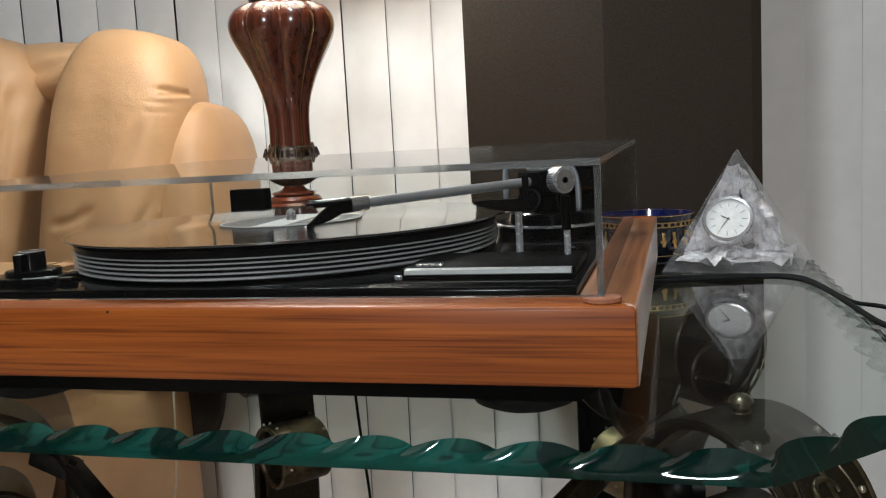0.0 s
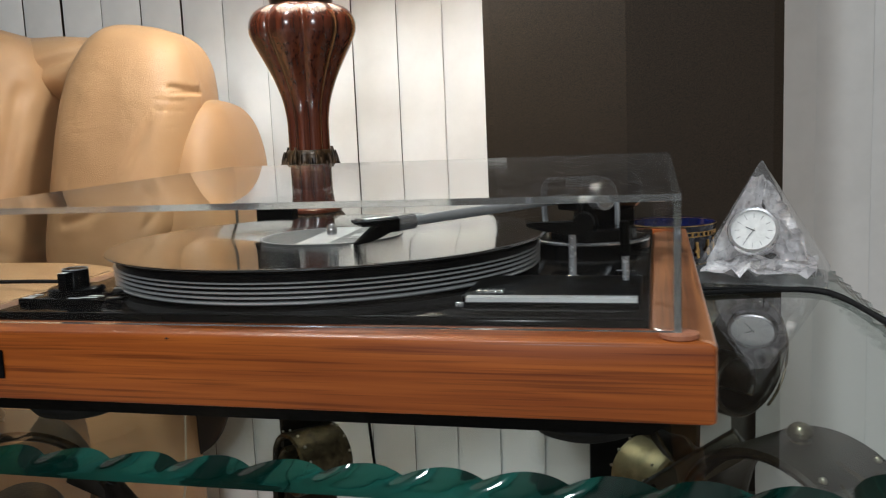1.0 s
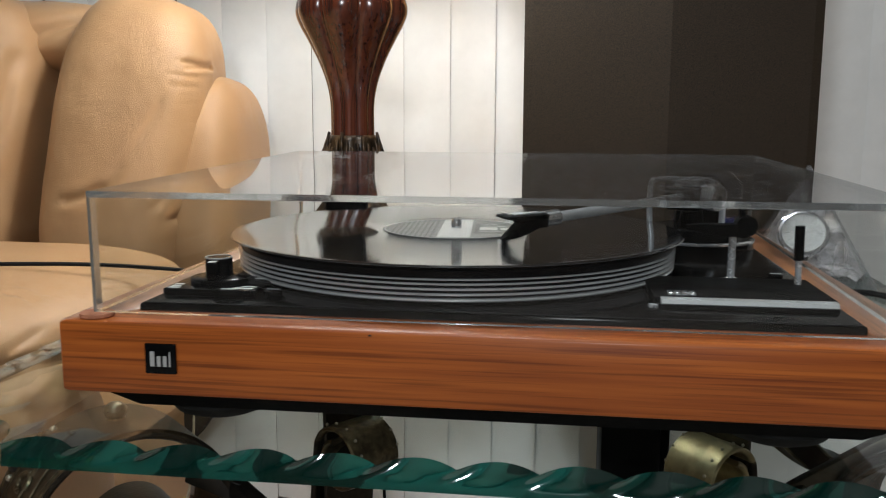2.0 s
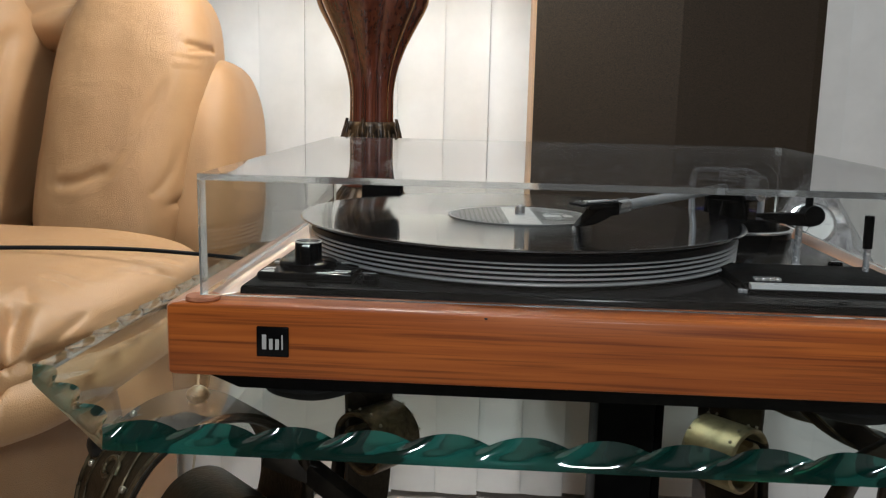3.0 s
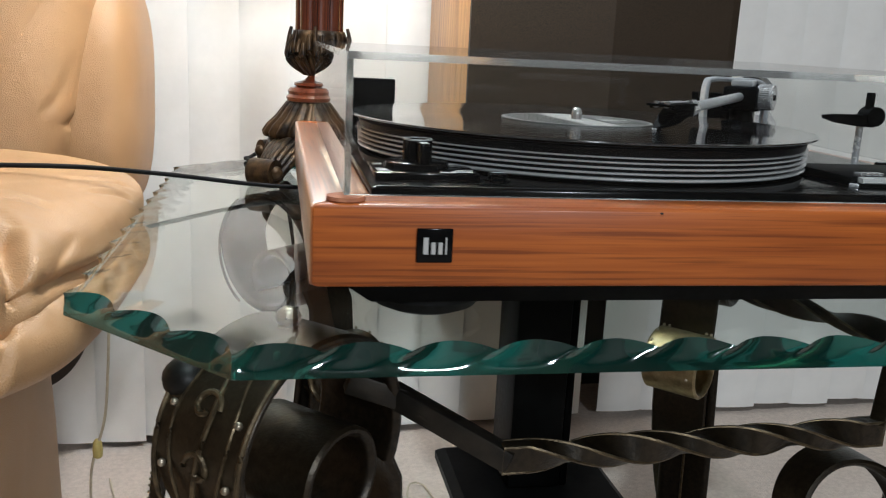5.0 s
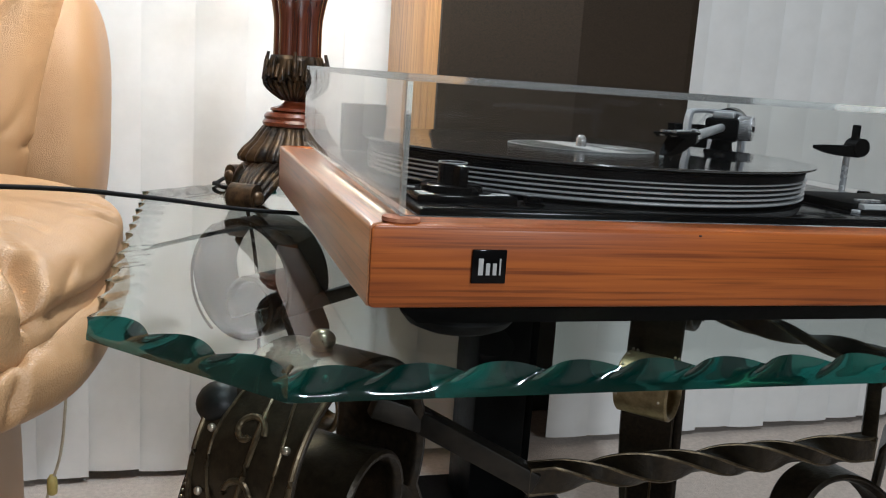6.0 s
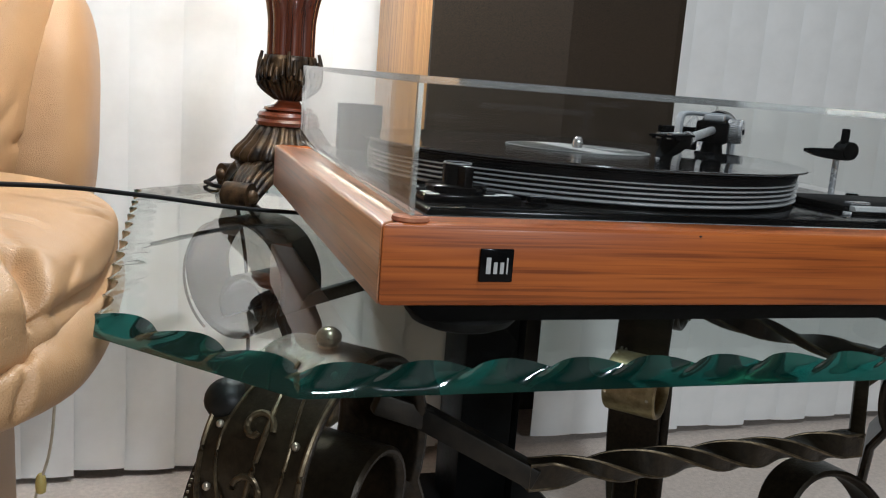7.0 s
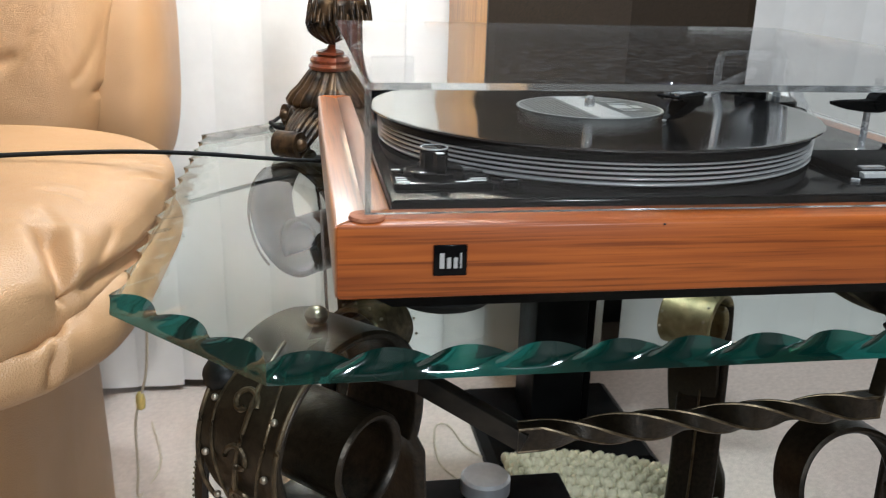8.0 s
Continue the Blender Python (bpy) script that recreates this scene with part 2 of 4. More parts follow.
M_EDGE.node_tree.nodes["Principled BSDF"].inputs["Coat Weight"].default_value = 1.0
M_EDGE.node_tree.nodes["Principled BSDF"].inputs["Coat Roughness"].default_value = 0.04
M_ACRYL = clear("acrylic_sheet", (0.965, 0.972, 0.968), 1.33, 0.012, 0.003, 30)
M_ACRYLTOP = clear("dusty_acrylic_sheet", (0.965, 0.972, 0.968), 1.33, 0.012, 0.040, 201)
M_ACRYLEDGE = solid_glass("acrylic_edge", (0.86, 0.90, 0.89), 1.45, 0.10, 0.9)
# Pale mottled haze paints the resin's inner reflections.
M_CRYSTAL = clear("clear_resin", (0.95, 0.955, 0.965), 1.5, 0.01, 0.20, 38)


def leather(name):
    """Soft tan hide: fine pebble grain, slow colour drift and satin gloss."""
    m, n, l, b = nodes_of(name)
    tc, big, ramp = n.new("ShaderNodeTexCoord"), n.new("ShaderNodeTexNoise"), n.new("ShaderNodeValToRGB")
    big.inputs["Scale"].default_value, big.inputs["Detail"].default_value = 7, 5
    l.new(tc.outputs["Object"], big.inputs["Vector"])
    ramp.color_ramp.elements[0].position, ramp.color_ramp.elements[1].position = 0.3, 0.7
    ramp.color_ramp.elements[0].color, ramp.color_ramp.elements[1].color = (0.425, 0.248, 0.112, 1), (0.520, 0.315, 0.149, 1)
    l.new(big.outputs[0], ramp.inputs[0]), l.new(ramp.outputs[0], b.inputs["Base Color"])
    b.inputs["Roughness"].default_value, b.inputs["Specular IOR Level"].default_value = 0.38, 0.5
    vo, no, ad, bp = (n.new(k) for k in ("ShaderNodeTexVoronoi", "ShaderNodeTexNoise", "ShaderNodeMath", "ShaderNodeBump"))
    vo.inputs["Scale"].default_value, no.inputs["Scale"].default_value, no.inputs["Detail"].default_value = 900, 60, 6
    l.new(tc.outputs["Object"], vo.inputs["Vector"]), l.new(tc.outputs["Object"], no.inputs["Vector"])
    wr = n.new("ShaderNodeTexNoise")          # drawn wrinkles, larger than the grain
    wr.inputs["Scale"].default_value, wr.inputs["Detail"].default_value, wr.inputs["Distortion"].default_value = 17, 4, 1.4
    sm, ml = n.new("ShaderNodeMath"), n.new("ShaderNodeMath")
    ml.operation, ml.inputs[1].default_value = "MULTIPLY", 5.0
    l.new(tc.outputs["Object"], wr.inputs["Vector"]), l.new(wr.outputs[0], ml.inputs[0])
    l.new(vo.outputs["Distance"], sm.inputs[0]), l.new(ml.outputs[0], sm.inputs[1])
    l.new(sm.outputs[0], ad.inputs[0]), l.new(no.outputs[0], ad.inputs[1])
    bp.inputs["Strength"].default_value, bp.inputs["Distance"].default_value = 0.42, 0.0010
    l.new(ad.outputs[0], bp.inputs["Height"]), l.new(bp.outputs[0], b.inputs["Normal"])
    return m


def vinyl(name):
    """Pressed record: black, glossy, with concentric grooves and wider bands between tracks."""
    m, n, l, b = nodes_of(name)
    b.inputs["Base Color"].default_value = (0.007, 0.007, 0.008, 1)
    b.inputs["IOR"].default_value = 2.1
    b.inputs["Anisotropic"].default_value, b.inputs["Anisotropic Rotation"].default_value = 0.75, 0.25
    b.inputs["Coat Weight"].default_value, b.inputs["Coat Roughness"].default_value, b.inputs["Coat IOR"].default_value = 0.8, 0.07, 1.6
    tg = n.new("ShaderNodeTangent")
    tg.direction_type, tg.axis = "RADIAL", "Z"
    l.new(tg.outputs[0], b.inputs["Tangent"])
    tc, ln, wv, bp = (n.new(k) for k in ("ShaderNodeTexCoord", "ShaderNodeVectorMath", "ShaderNodeMath", "ShaderNodeBump"))
    ln.operation, wv.operation = "LENGTH", "MULTIPLY"
    l.new(tc.outputs["Object"], ln.inputs[0])
    wv.inputs[1].default_value = 260
    l.new(ln.outputs["Value"], wv.inputs[0])
    no = n.new("ShaderNodeTexNoise")
    no.noise_dimensions = "1D"
    no.inputs["Scale"].default_value, no.inputs["Detail"].default_value = 9, 8
    l.new(wv.outputs[0], no.inputs["W"])
    bp.inputs["Strength"].default_value, bp.inputs["Distance"].default_value = 0.035, 0.0004
    l.new(no.outputs[0], bp.inputs["Height"]), l.new(bp.outputs[0], b.inputs["Normal"])
    mr = n.new("ShaderNodeMapRange")
    mr.inputs[1].default_value, mr.inputs[2].default_value, mr.inputs[3].default_value, mr.inputs[4].default_value = 0.3, 0.7, 0.06, 0.14
    l.new(no.outputs[0], mr.inputs[0]), l.new(mr.outputs[0], b.inputs["Roughness"])
    return m


M_HIDE = leather("tan_leather")
M_VINYL = vinyl("record_vinyl")
M_KNOT_GAPSHADE = mat("knot_and_gap_shade", (0.02, 0.012, 0.008), (0.03, 0.018, 0.01), 30, 0.9)


# ---- builders ----
def thing(name, label, category, place=(0, 0, 0), turn=0.0, group="", kind=""):
    ob = new(name)
    ob.empty_display_size = 0.02
    ob.matrix_world = pose(*place, 0, 0, turn)
    return tagged(ob, label, category, group, kind)


def mesh_of(bm, material, smooth=None, name="mesh"):
    bmesh.ops.recalc_face_normals(bm, faces=bm.faces)
    me = bpy.data.meshes.new(name)
    bm.to_mesh(me)
    bm.free()
    for m in material if isinstance(material, (list, tuple)) else (material,):
        me.materials.append(m)
    if smooth is not None:
        me.polygons.foreach_set("use_smooth", [True] * len(me.polygons))
        if smooth < 180:
            me.set_sharp_from_angle(angle=radians(smooth))
    return me


def part(name, bm, material, parent=None, label="", smooth=35):
    """Links a bmesh as one mesh object under a thing or part; its vertices are in the thing's own space."""
    ob = new(name, mesh_of(bm, material, smooth, name))
    if parent:
        ob.parent = parent
    return tagged(ob, label)


def solo(name, bm, material, label, category, smooth=35, kind="", group=""):
    return tagged(part(name, bm, material, None, "", smooth), label, category, group, kind)


def box(x0, x1, y0, y1, z0, z1, bevel=0.0, seg=2, bm=None):
    own = bmesh.new()
    bmesh.ops.create_cube(own, size=1, matrix=Matrix.LocRotScale(((x0 + x1) / 2, (y0 + y1) / 2, (z0 + z1) / 2), None, (x1 - x0, y1 - y0, z1 - z0)))
    if bevel:
        bmesh.ops.bevel(own, geom=own.edges[:], offset=bevel, segments=seg, profile=0.5, affect="EDGES")
    return own if bm is None else join(bm, own)


def join(bm, other, m=None):
    if m is not None:
        bmesh.ops.transform(other, matrix=m, verts=other.verts)
    me = bpy.data.meshes.new("tmp")
    other.to_mesh(me)
    other.free()
    bm.from_mesh(me)
    bpy.data.meshes.remove(me)
    return bm


def moved(bm, m):
    bmesh.ops.transform(bm, matrix=m, verts=bm.verts)
    return bm


def grid_mesh(rows, closed_u=False, closed_v=False, caps=False):
    """A skin over rows of points; u runs along a row, v from row to row."""
    bm = bmesh.new()
    vs = [[bm.verts.new(p) for p in r] for r in rows]
    nv, nu = len(vs), len(vs[0])
    for j in range(nv if closed_v else nv - 1):
        for i in range(nu if closed_u else nu - 1):
            a, b, c, d = vs[j][i], vs[j][(i + 1) % nu], vs[(j + 1) % nv][(i + 1) % nu], vs[(j + 1) % nv][i]
            bm.faces.new((a, b, c, d))
    if caps:
        bm.faces.new(vs[0][::-1])
        bm.faces.new(vs[-1])
    return bm


def lathe(profile, seg=48, lobes=0, depth=0.0, fade=None):
    """Turns (r, z) about z. lobes: gadroons round the body, whose depth may fade along the profile."""
    rows = []
    for k, (r, z) in enumerate(profile):
        d = depth * (fade[k] if fade else 1.0) if lobes else 0
        rows.append([(r * (1 - d * (1 - abs(math.cos(lobes * a / 2)) ** 0.7)) * math.cos(a), r * (1 - d * (1 - abs(math.cos(lobes * a / 2)) ** 0.7)) * math.sin(a), z)
                     for a in (2 * math.pi * i / seg for i in range(seg))])
    return grid_mesh(rows, closed_u=True, caps=True)


def hoop(profile, seg=48):
    """A ring: a closed (r, z) section turned about z."""
    return grid_mesh([[(r * math.cos(a), r * math.sin(a), z) for a in (2 * math.pi * i / seg for i in range(seg))] for r, z in profile], closed_u=True, closed_v=True)


def curve_points(pts, n=60):
    """A smooth line through a few points (Catmull-Rom)."""
    p = [Vector(q) for q in pts]
    p = [2 * p[0] - p[1]] + p + [2 * p[-1] - p[-2]]
    out, spans = [], len(p) - 3
    for k in range(n + 1):
        s = min(k / n * spans, spans - 1e-6)
        i, t = int(s), s - int(s)
        a, b, c, d = p[i:i + 4]
        out.append(0.5 * (2 * b + (c - a) * t + (2 * a - 5 * b + 4 * c - d) * t * t + (3 * b - a - 3 * c + d) * t ** 3))
    return out


def tube(pts, r, seg=10, taper=None):
    rows, n = [], len(pts)
    for k, p in enumerate(pts):
        d = (Vector(pts[min(k + 1, n - 1)]) - Vector(pts[max(k - 1, 0)])).normalized()
        side = d.cross(Vector((0, 0, 1)) if abs(d.z) < 0.95 else Vector((1, 0, 0))).normalized()
        up = side.cross(d)
        rr = r * (taper(k / (n - 1)) if taper else 1)
        rows.append([Vector(p) + rr * (math.cos(a) * side + math.sin(a) * up) for a in (2 * math.pi * i / seg for i in range(seg))])
    return grid_mesh(rows, closed_u=True, caps=True)


def ribbon(line, axis, width, thick, edge=0.0018):
    """A flat band of some thickness along a line in a plane; its width runs along axis (normal to that plane)."""
    rows, n, ax = [], len(line), Vector(axis).normalized()
    for k, p in enumerate(line):
        d = (Vector(line[min(k + 1, n - 1)]) - Vector(line[max(k - 1, 0)])).normalized()
        nrm, w, h = ax.cross(d).normalized(), width / 2, thick / 2
        ring = [(-w + edge, -h), (w - edge, -h), (w, -h + edge), (w, h - edge), (w - edge, h), (w - 2.5 * edge, h + 0.0012), (w - 5 * edge, h),
                (-w + 5 * edge, h), (-w + 2.5 * edge, h + 0.0012), (-w + edge, h), (-w, h - edge), (-w, -h + edge)]
        rows.append([Vector(p) + a * ax + b * nrm for a, b in ring])
    return grid_mesh(rows, closed_u=True, caps=True)


def ball(place, r, squash=1.0, u=16, v=10):
    bm = bmesh.new()
    bmesh.ops.create_uvsphere(bm, u_segments=u, v_segments=v, radius=r)
    return moved(bm, Matrix.Translation(place) @ Matrix.Diagonal((1, 1, squash, 1)))


def rod(a, b, r, seg=16, r2=None):
    a, b = Vector(a), Vector(b)
    bm = bmesh.new()
    bmesh.ops.create_cone(bm, cap_ends=True, segments=seg, radius1=r, radius2=r if r2 is None else r2, depth=(b - a).length)
    return moved(bm, Matrix.Translation((a + b) / 2) @ (b - a).to_track_quat("Z", "Y").to_matrix().to_4x4())


# ---- the room ----
solo("floor", box(X0 - 0.1, X1 + 0.1, Y0 - 0.1, Y1 + 0.1, FLOOR - 0.1, FLOOR), M_CARPET, "beige short-pile carpet floor", "floor", kind="structure")
# Ceiling and walls close the room, coloured dark to cut bounced light.
solo("ceiling", box(X0 - 0.1, X1 + 0.1, Y0 - 0.1, Y1 + 0.1, CEIL, CEIL + 0.1), M_CEIL, "plain greyish ceiling, darkened to cut bounced light", "ceiling", kind="structure")
for nm, b in (("wall_north", (X0, X1, Y1, Y1 + 0.1)), ("wall_south", (X0, X1, Y0 - 0.1, Y0)), ("wall_west", (X0 - 0.1, X0, Y0 - 0.1, Y1 + 0.1)), ("wall_east", (X1, X1 + 0.1, Y0 - 0.1, Y1 + 0.1))):
    solo(nm, box(*b, FLOOR, CEIL), M_WALL, "plain dim brown wall, darkened to cut bounced light", "wall", kind="structure")
solo("baseboard", box(X0, X1, Y1 - 0.014, Y1, FLOOR, FLOOR + 0.085, 0.003), M_SKIRT, "dark baseboard along the wall behind the blinds", "baseboard", kind="structure")

# vertical blinds: overlapping slats, each turned a little
YB, ZB = 0.985, FLOOR + 0.014
blinds = thing("vertical_blinds", "off-white fabric vertical blinds, drawn closed", "blinds", (-0.2, YB, 0), 3.2, kind="structure")
part("headrail", box(X0 + 0.4, X1 - 0.1, -0.022, 0.022, 2.28, 2.32, 0.003), M_WHITE, blinds)
rows = []
for z in (ZB, 1.2, 2.28):
    front = [(x, 0.0030 * (1 - (x / 0.0371) ** 2)) for x in np.linspace(-0.0371, 0.0371, 9)]
    rows.append([(x, -y, z) for x, y in front] + [(x, -y + 0.0007, z) for x, y in reversed(front)])
SLAT = mesh_of(grid_mesh(rows, closed_u=True, caps=True), M_SLAT, 40, "slat")
rnd = random.Random(4)
spots = [-0.069 + 0.0365 + 0.0731 * k for k in range(-25, 5)] + [0.342 + 0.0365 + 0.079 * k for k in range(18)]
for x in spots:
    s = new("slat", SLAT)
    s.parent = blinds
    s.matrix_basis = pose(x + 0.2 + rnd.uniform(-0.0006, 0.0006), rnd.uniform(-0.0008, 0.0008), rnd.uniform(-0.004, 0.004),
                          0, rnd.uniform(-0.12, 0.12), -4.5 + rnd.uniform(-1, 1)) @ Matrix.Diagonal((1.0 if x < 0.2 else 1.09, 1, 1, 1))

# ---- glass table ----
table = thing("glass_table", "glass-topped side table with chipped green edges on bronzed iron scroll legs", "table")
CORNERS = [(-0.247, -0.006), (0.268, -0.006), (0.368, 0.092), (0.368, 0.575), (0.268, 0.672), (-0.247, 0.672), (-0.338, 0.575), (-0.338, 0.092)]
CHIP = 0.0405


def glass_top():
    """A slab whose rim is knapped into slanting hollow chips: top edge bitten away between cusps, bottom edge straight."""
    bm, rings, levels = bmesh.new(), [[] for _ in range(8)], 8
    for k, (ax, ay) in enumerate(CORNERS):
        bx, by = CORNERS[(k + 1) % 8]
        d = Vector((bx - ax, by - ay, 0))
        length = d.length
        d.normalize()
        out = Vector((d.y, -d.x, 0))
        chips = max(1, round(length / CHIP))
        steps = chips * 16
        for i in range(steps):
            s = i / steps
            for j in range(levels):
                h = j / (levels - 1)                       # 0 bottom, 1 top
                u = (s * chips + 0.42 * (1 - h)) % 1.0
                hollow = 4 * u * (1 - u)
                end = min(1.0, 6 * s * chips, 6 * (1 - s) * chips)
                bite = (0.0085 * h ** 1.3 * hollow + 0.0012 * (1 - hollow)) * min(1, h * 2.5) * (0.35 + 0.65 * end)
                drop = 0.0022 * h ** 3 * (1 - hollow)
                rings[j].append(Vector((ax, ay, 0)) + d * (s * length) - out * bite + Vector((0, 0, GB + (GT - GB) * h - drop)))
    inner = [Vector((0.015 + (p.x - 0.015) * 0.955, 0.333 + (p.y - 0.333) * 0.955, GT)) for p in rings[-1]]
    under = [Vector((p.x, p.y, GB)) for p in inner]
    loops = [[bm.verts.new(p) for p in r] for r in [under] + rings + [inner]]
    n = len(inner)
    for j in range(len(loops) - 1):
        for i in range(n):
            f = bm.faces.new((loops[j][i], loops[j][(i + 1) % n], loops[j + 1][(i + 1) % n], loops[j + 1][i]))
            f.material_index = 1 if 0 < j < len(loops) - 2 else 0
    bm.faces.new(loops[-1])
    bm.faces.new(loops[0][::-1]).material_index = 2
    return bm


pane = part("glass_top", glass_top(), (M_CLEARTOP, M_EDGE, M_CLEARUNDER), table, "clear glass top with a hand-chipped green edge", 42)
for p in pane.data.polygons:
    p.use_smooth = p.material_index == 1


def scroll_leg(parent, foot, out):
    """An iron leg: a wide band that rises from the floor, arches under the glass and curls inward as a volute."""
    d = Vector((*out, 0)).normalized()
    ax = Vector((0, 0, 1)).cross(d)
    c = Vector((*foot, 0.4925))
    line = [c + d * u + Vector((0, 0, z)) for u, z in [(0.012, FLOOR - 0.4925 + 0.004), (0.034, -0.41), (0.03, -0.36), (-0.02, -0.29), (-0.058, -0.19), (-0.066, -0.10), (-0.063, -0.03)]]
    line = curve_points(line, 40)[:-1]
    for k in range(91):
        a = radians(180 + 25 - k * 6.6)
        q = max(0, (k - 30) / 60) ** 0.85
        r = 0.0605 - 0.0460 * q
        line.append(c + d * (r * math.cos(a) - 0.004 * q) + Vector((0, 0, r * math.sin(a) * 0.98 - 0.030 * q)))
    leg = part("leg", ribbon(line, ax, 0.060, 0.0055), M_IRON, parent, "bronzed iron scroll leg with raised foliage", 40)
    # raised scrollwork, rivets and a beaded strap on the band's outer face
    for side in (-1, 1):
        for k, deg in enumerate((62, 30, 2, -26)):
            a = radians(deg)
            p = c + d * (0.0640 * math.cos(a)) + Vector((0, 0, 0.0625 * math.sin(a))) + ax * side * 0.0225
            part("rivet", ball(p, 0.0021, 1, 10, 7), M_RIVET, leg)
    for s0, deg in ((1, 30), (-1, 2), (1, -24)):
        pts = []
        for k in range(26):
            b, rr = k / 25 * 5.6, 0.0098 * (1 - 0.75 * k / 25)
            u, v = s0 * (rr * math.cos(b) - 0.002), rr * math.sin(b) + 0.003
            a = radians(deg) + v / 0.063
            pts.append(c + d * (0.0634 * math.cos(a)) + Vector((0, 0, 0.0621 * math.sin(a))) + ax * u)
        part("scrollwork", tube(pts, 0.0017, 8), M_RELIEF, leg)
    pts = [c + d * (0.0634 * math.cos(a)) + Vector((0, 0, 0.0621 * math.sin(a))) + ax * 0.004 * math.sin(3 * a) for a in np.linspace(1.2, -0.9, 30)]
    part("stem", tube(pts, 0.0015, 8), M_RELIEF, leg)
    for side in (-1, 1):
        for w, r in ((0.0292, 0.0014), (0.0165, 0.0009)):
            pts = [c + d * (0.0634 * math.cos(a)) + Vector((0, 0, 0.0621 * math.sin(a))) + ax * side * (w + (0.0035 * math.sin(4 * a) if w < 0.02 else 0)) for a in np.linspace(1.0, -1.0, 40)]
            part("raised_line", tube(pts, r, 7), M_RELIEF, leg, "rubbed bright raised line")
    part("nut", lathe([(0.0078, 0), (0.0078, 0.002), (0.0068, 0.003), (0.0092, 0.0055), (0.0095, 0.008), (0.0078, 0.0105), (0.0045, 0.0123), (0.001, 0.0128)], 20), M_NUT, leg,
         "ball-topped brass nut").matrix_basis = Matrix.Translation((*foot, GB - 0.0005)) @ Matrix.Diagonal((0.72, 0.72, 0.95, 1))
    return leg


LEGS = (((-0.222, 0.066), (-0.70, -0.71)), ((0.262, 0.094), (0.70, -0.71)), ((-0.222, 0.495), (-0.70, 0.71)), ((0.250, 0.505), (0.70, 0.71)))
for foot, out in LEGS:
    scroll_leg(table, foot, out)
# nuts stand through the glass, so they show above it


def knuckle(parent, place, r=0.0125):
    part("knuckle", join(ball(place, r, 0.9), rod(Vector(place) + Vector((0.016, 0, 0)), Vector(place) - Vector((0.004, 0, 0)), r * 0.7)), M_KNUCKLE, parent, "dark iron ball knuckle")


knuckle(table, (-0.272, 0.055, 0.531))
knuckle(table, (0.228, 0.13, 0.497))
strap = curve_points([(-0.268, 0.05, 0.523), (-0.284, 0.062, 0.49), (-0.292, 0.075, 0.44), (-0.288, 0.085, 0.38), (-0.27, 0.09, 0.30), (-0.262, 0.09, FLOOR + 0.004)], 60)
st = part("strap", ribbon(strap, (0.5, -0.87, 0), 0.015, 0.004), M_IRONDARKSHADE, table)
for k in range(1, 40):
    part("bead", ball(strap[k] + Vector((-0.004, -0.0035, 0.001)), 0.0009, 1, 6, 4), M_NUT, st)


def twisted_bar(parent, a, b, turns, w=0.0175, t=0.0095):
    """A flat bar twisted about its length."""
    a, b = Vector(a), Vector(b)
    d = (b - a).normalized()
    s = d.cross(Vector((0, 0, 1))).normalized()
    u = s.cross(d)
    rows, n = [], 120
    for k in range(n + 1):
        q = k / n
        ang = 2 * math.pi * turns * min(1, max(0, (q - 0.06) / 0.88))
        e1, e2 = math.cos(ang) * u + math.sin(ang) * s, -math.sin(ang) * u + math.cos(ang) * s
        ring = [(w / 2, t / 2 - 0.0015), (w / 2 - 0.0015, t / 2), (-w / 2 + 0.0015, t / 2), (-w / 2, t / 2 - 0.0015), (-w / 2, -t / 2 + 0.0015), (-w / 2 + 0.0015, -t / 2), (w / 2 - 0.0015, -t / 2), (w / 2, -t / 2 + 0.0015)]
        rows.append([a + d * ((b - a).length * q) + x * e1 + y * e2 for x, y in ring])
    bar = part("stretcher", grid_mesh(rows, closed_u=True, caps=True), M_IRON, parent, "twisted flat iron stretcher", 40)
    for corner in (0, 2, 4, 6):
        part("worn_edge", tube([(row[corner] + row[corner + 1]) / 2 for row in rows], 0.0011, 6), M_RELIEF, bar, "edge rubbed to dull brass")
    return bar


def flat_bar(parent, pts, w=0.019, t=0.012, metal=None):
    """A forged bar through a few points."""
    bm = bmesh.new()
    for a, b in zip(pts, pts[1:]):
        a, b = Vector(a), Vector(b)
        q = (b - a).to_track_quat("X", "Z").to_matrix().to_4x4()
        join(bm, box(-0.004, (b - a).length + 0.004, -t / 2, t / 2, -w / 2, w / 2, 0.0015), Matrix.Translation(a) @ q)
    return part("bar", bm, metal or M_IRON, parent)


twisted_bar(table, (-0.105, 0.062, 0.477), (0.148, 0.082, 0.475), 1.5, 0.0165, 0.0105)
# Weaker light on this flat bar is put into its darker metal.
flat_bar(table, [(-0.102, 0.062, 0.477), (-0.160, 0.092, 0.503), (-0.185, 0.092, 0.512)], 0.0135, 0.0115, M_IRONDARKSHADE)
flat_bar(table, [(0.146, 0.082, 0.476), (0.185, 0.125, 0.507), (0.232, 0.118, 0.542)], 0.0165, 0.0095)
twisted_bar(table, (0.222, 0.145, 0.51), (0.098, 0.42, 0.512), 1.5, 0.017, 0.008)
twisted_bar(table, (-0.098, 0.472, 0.497), (0.128, 0.472, 0.500), 2.4, 0.0165, 0.0105)
flat_bar(table, [(-0.098, 0.472, 0.497), (-0.219, 0.452, 0.466)], 0.013, 0.010)
flat_bar(table, [(0.128, 0.472, 0.500), (0.213, 0.485, 0.506)], 0.013, 0.010)


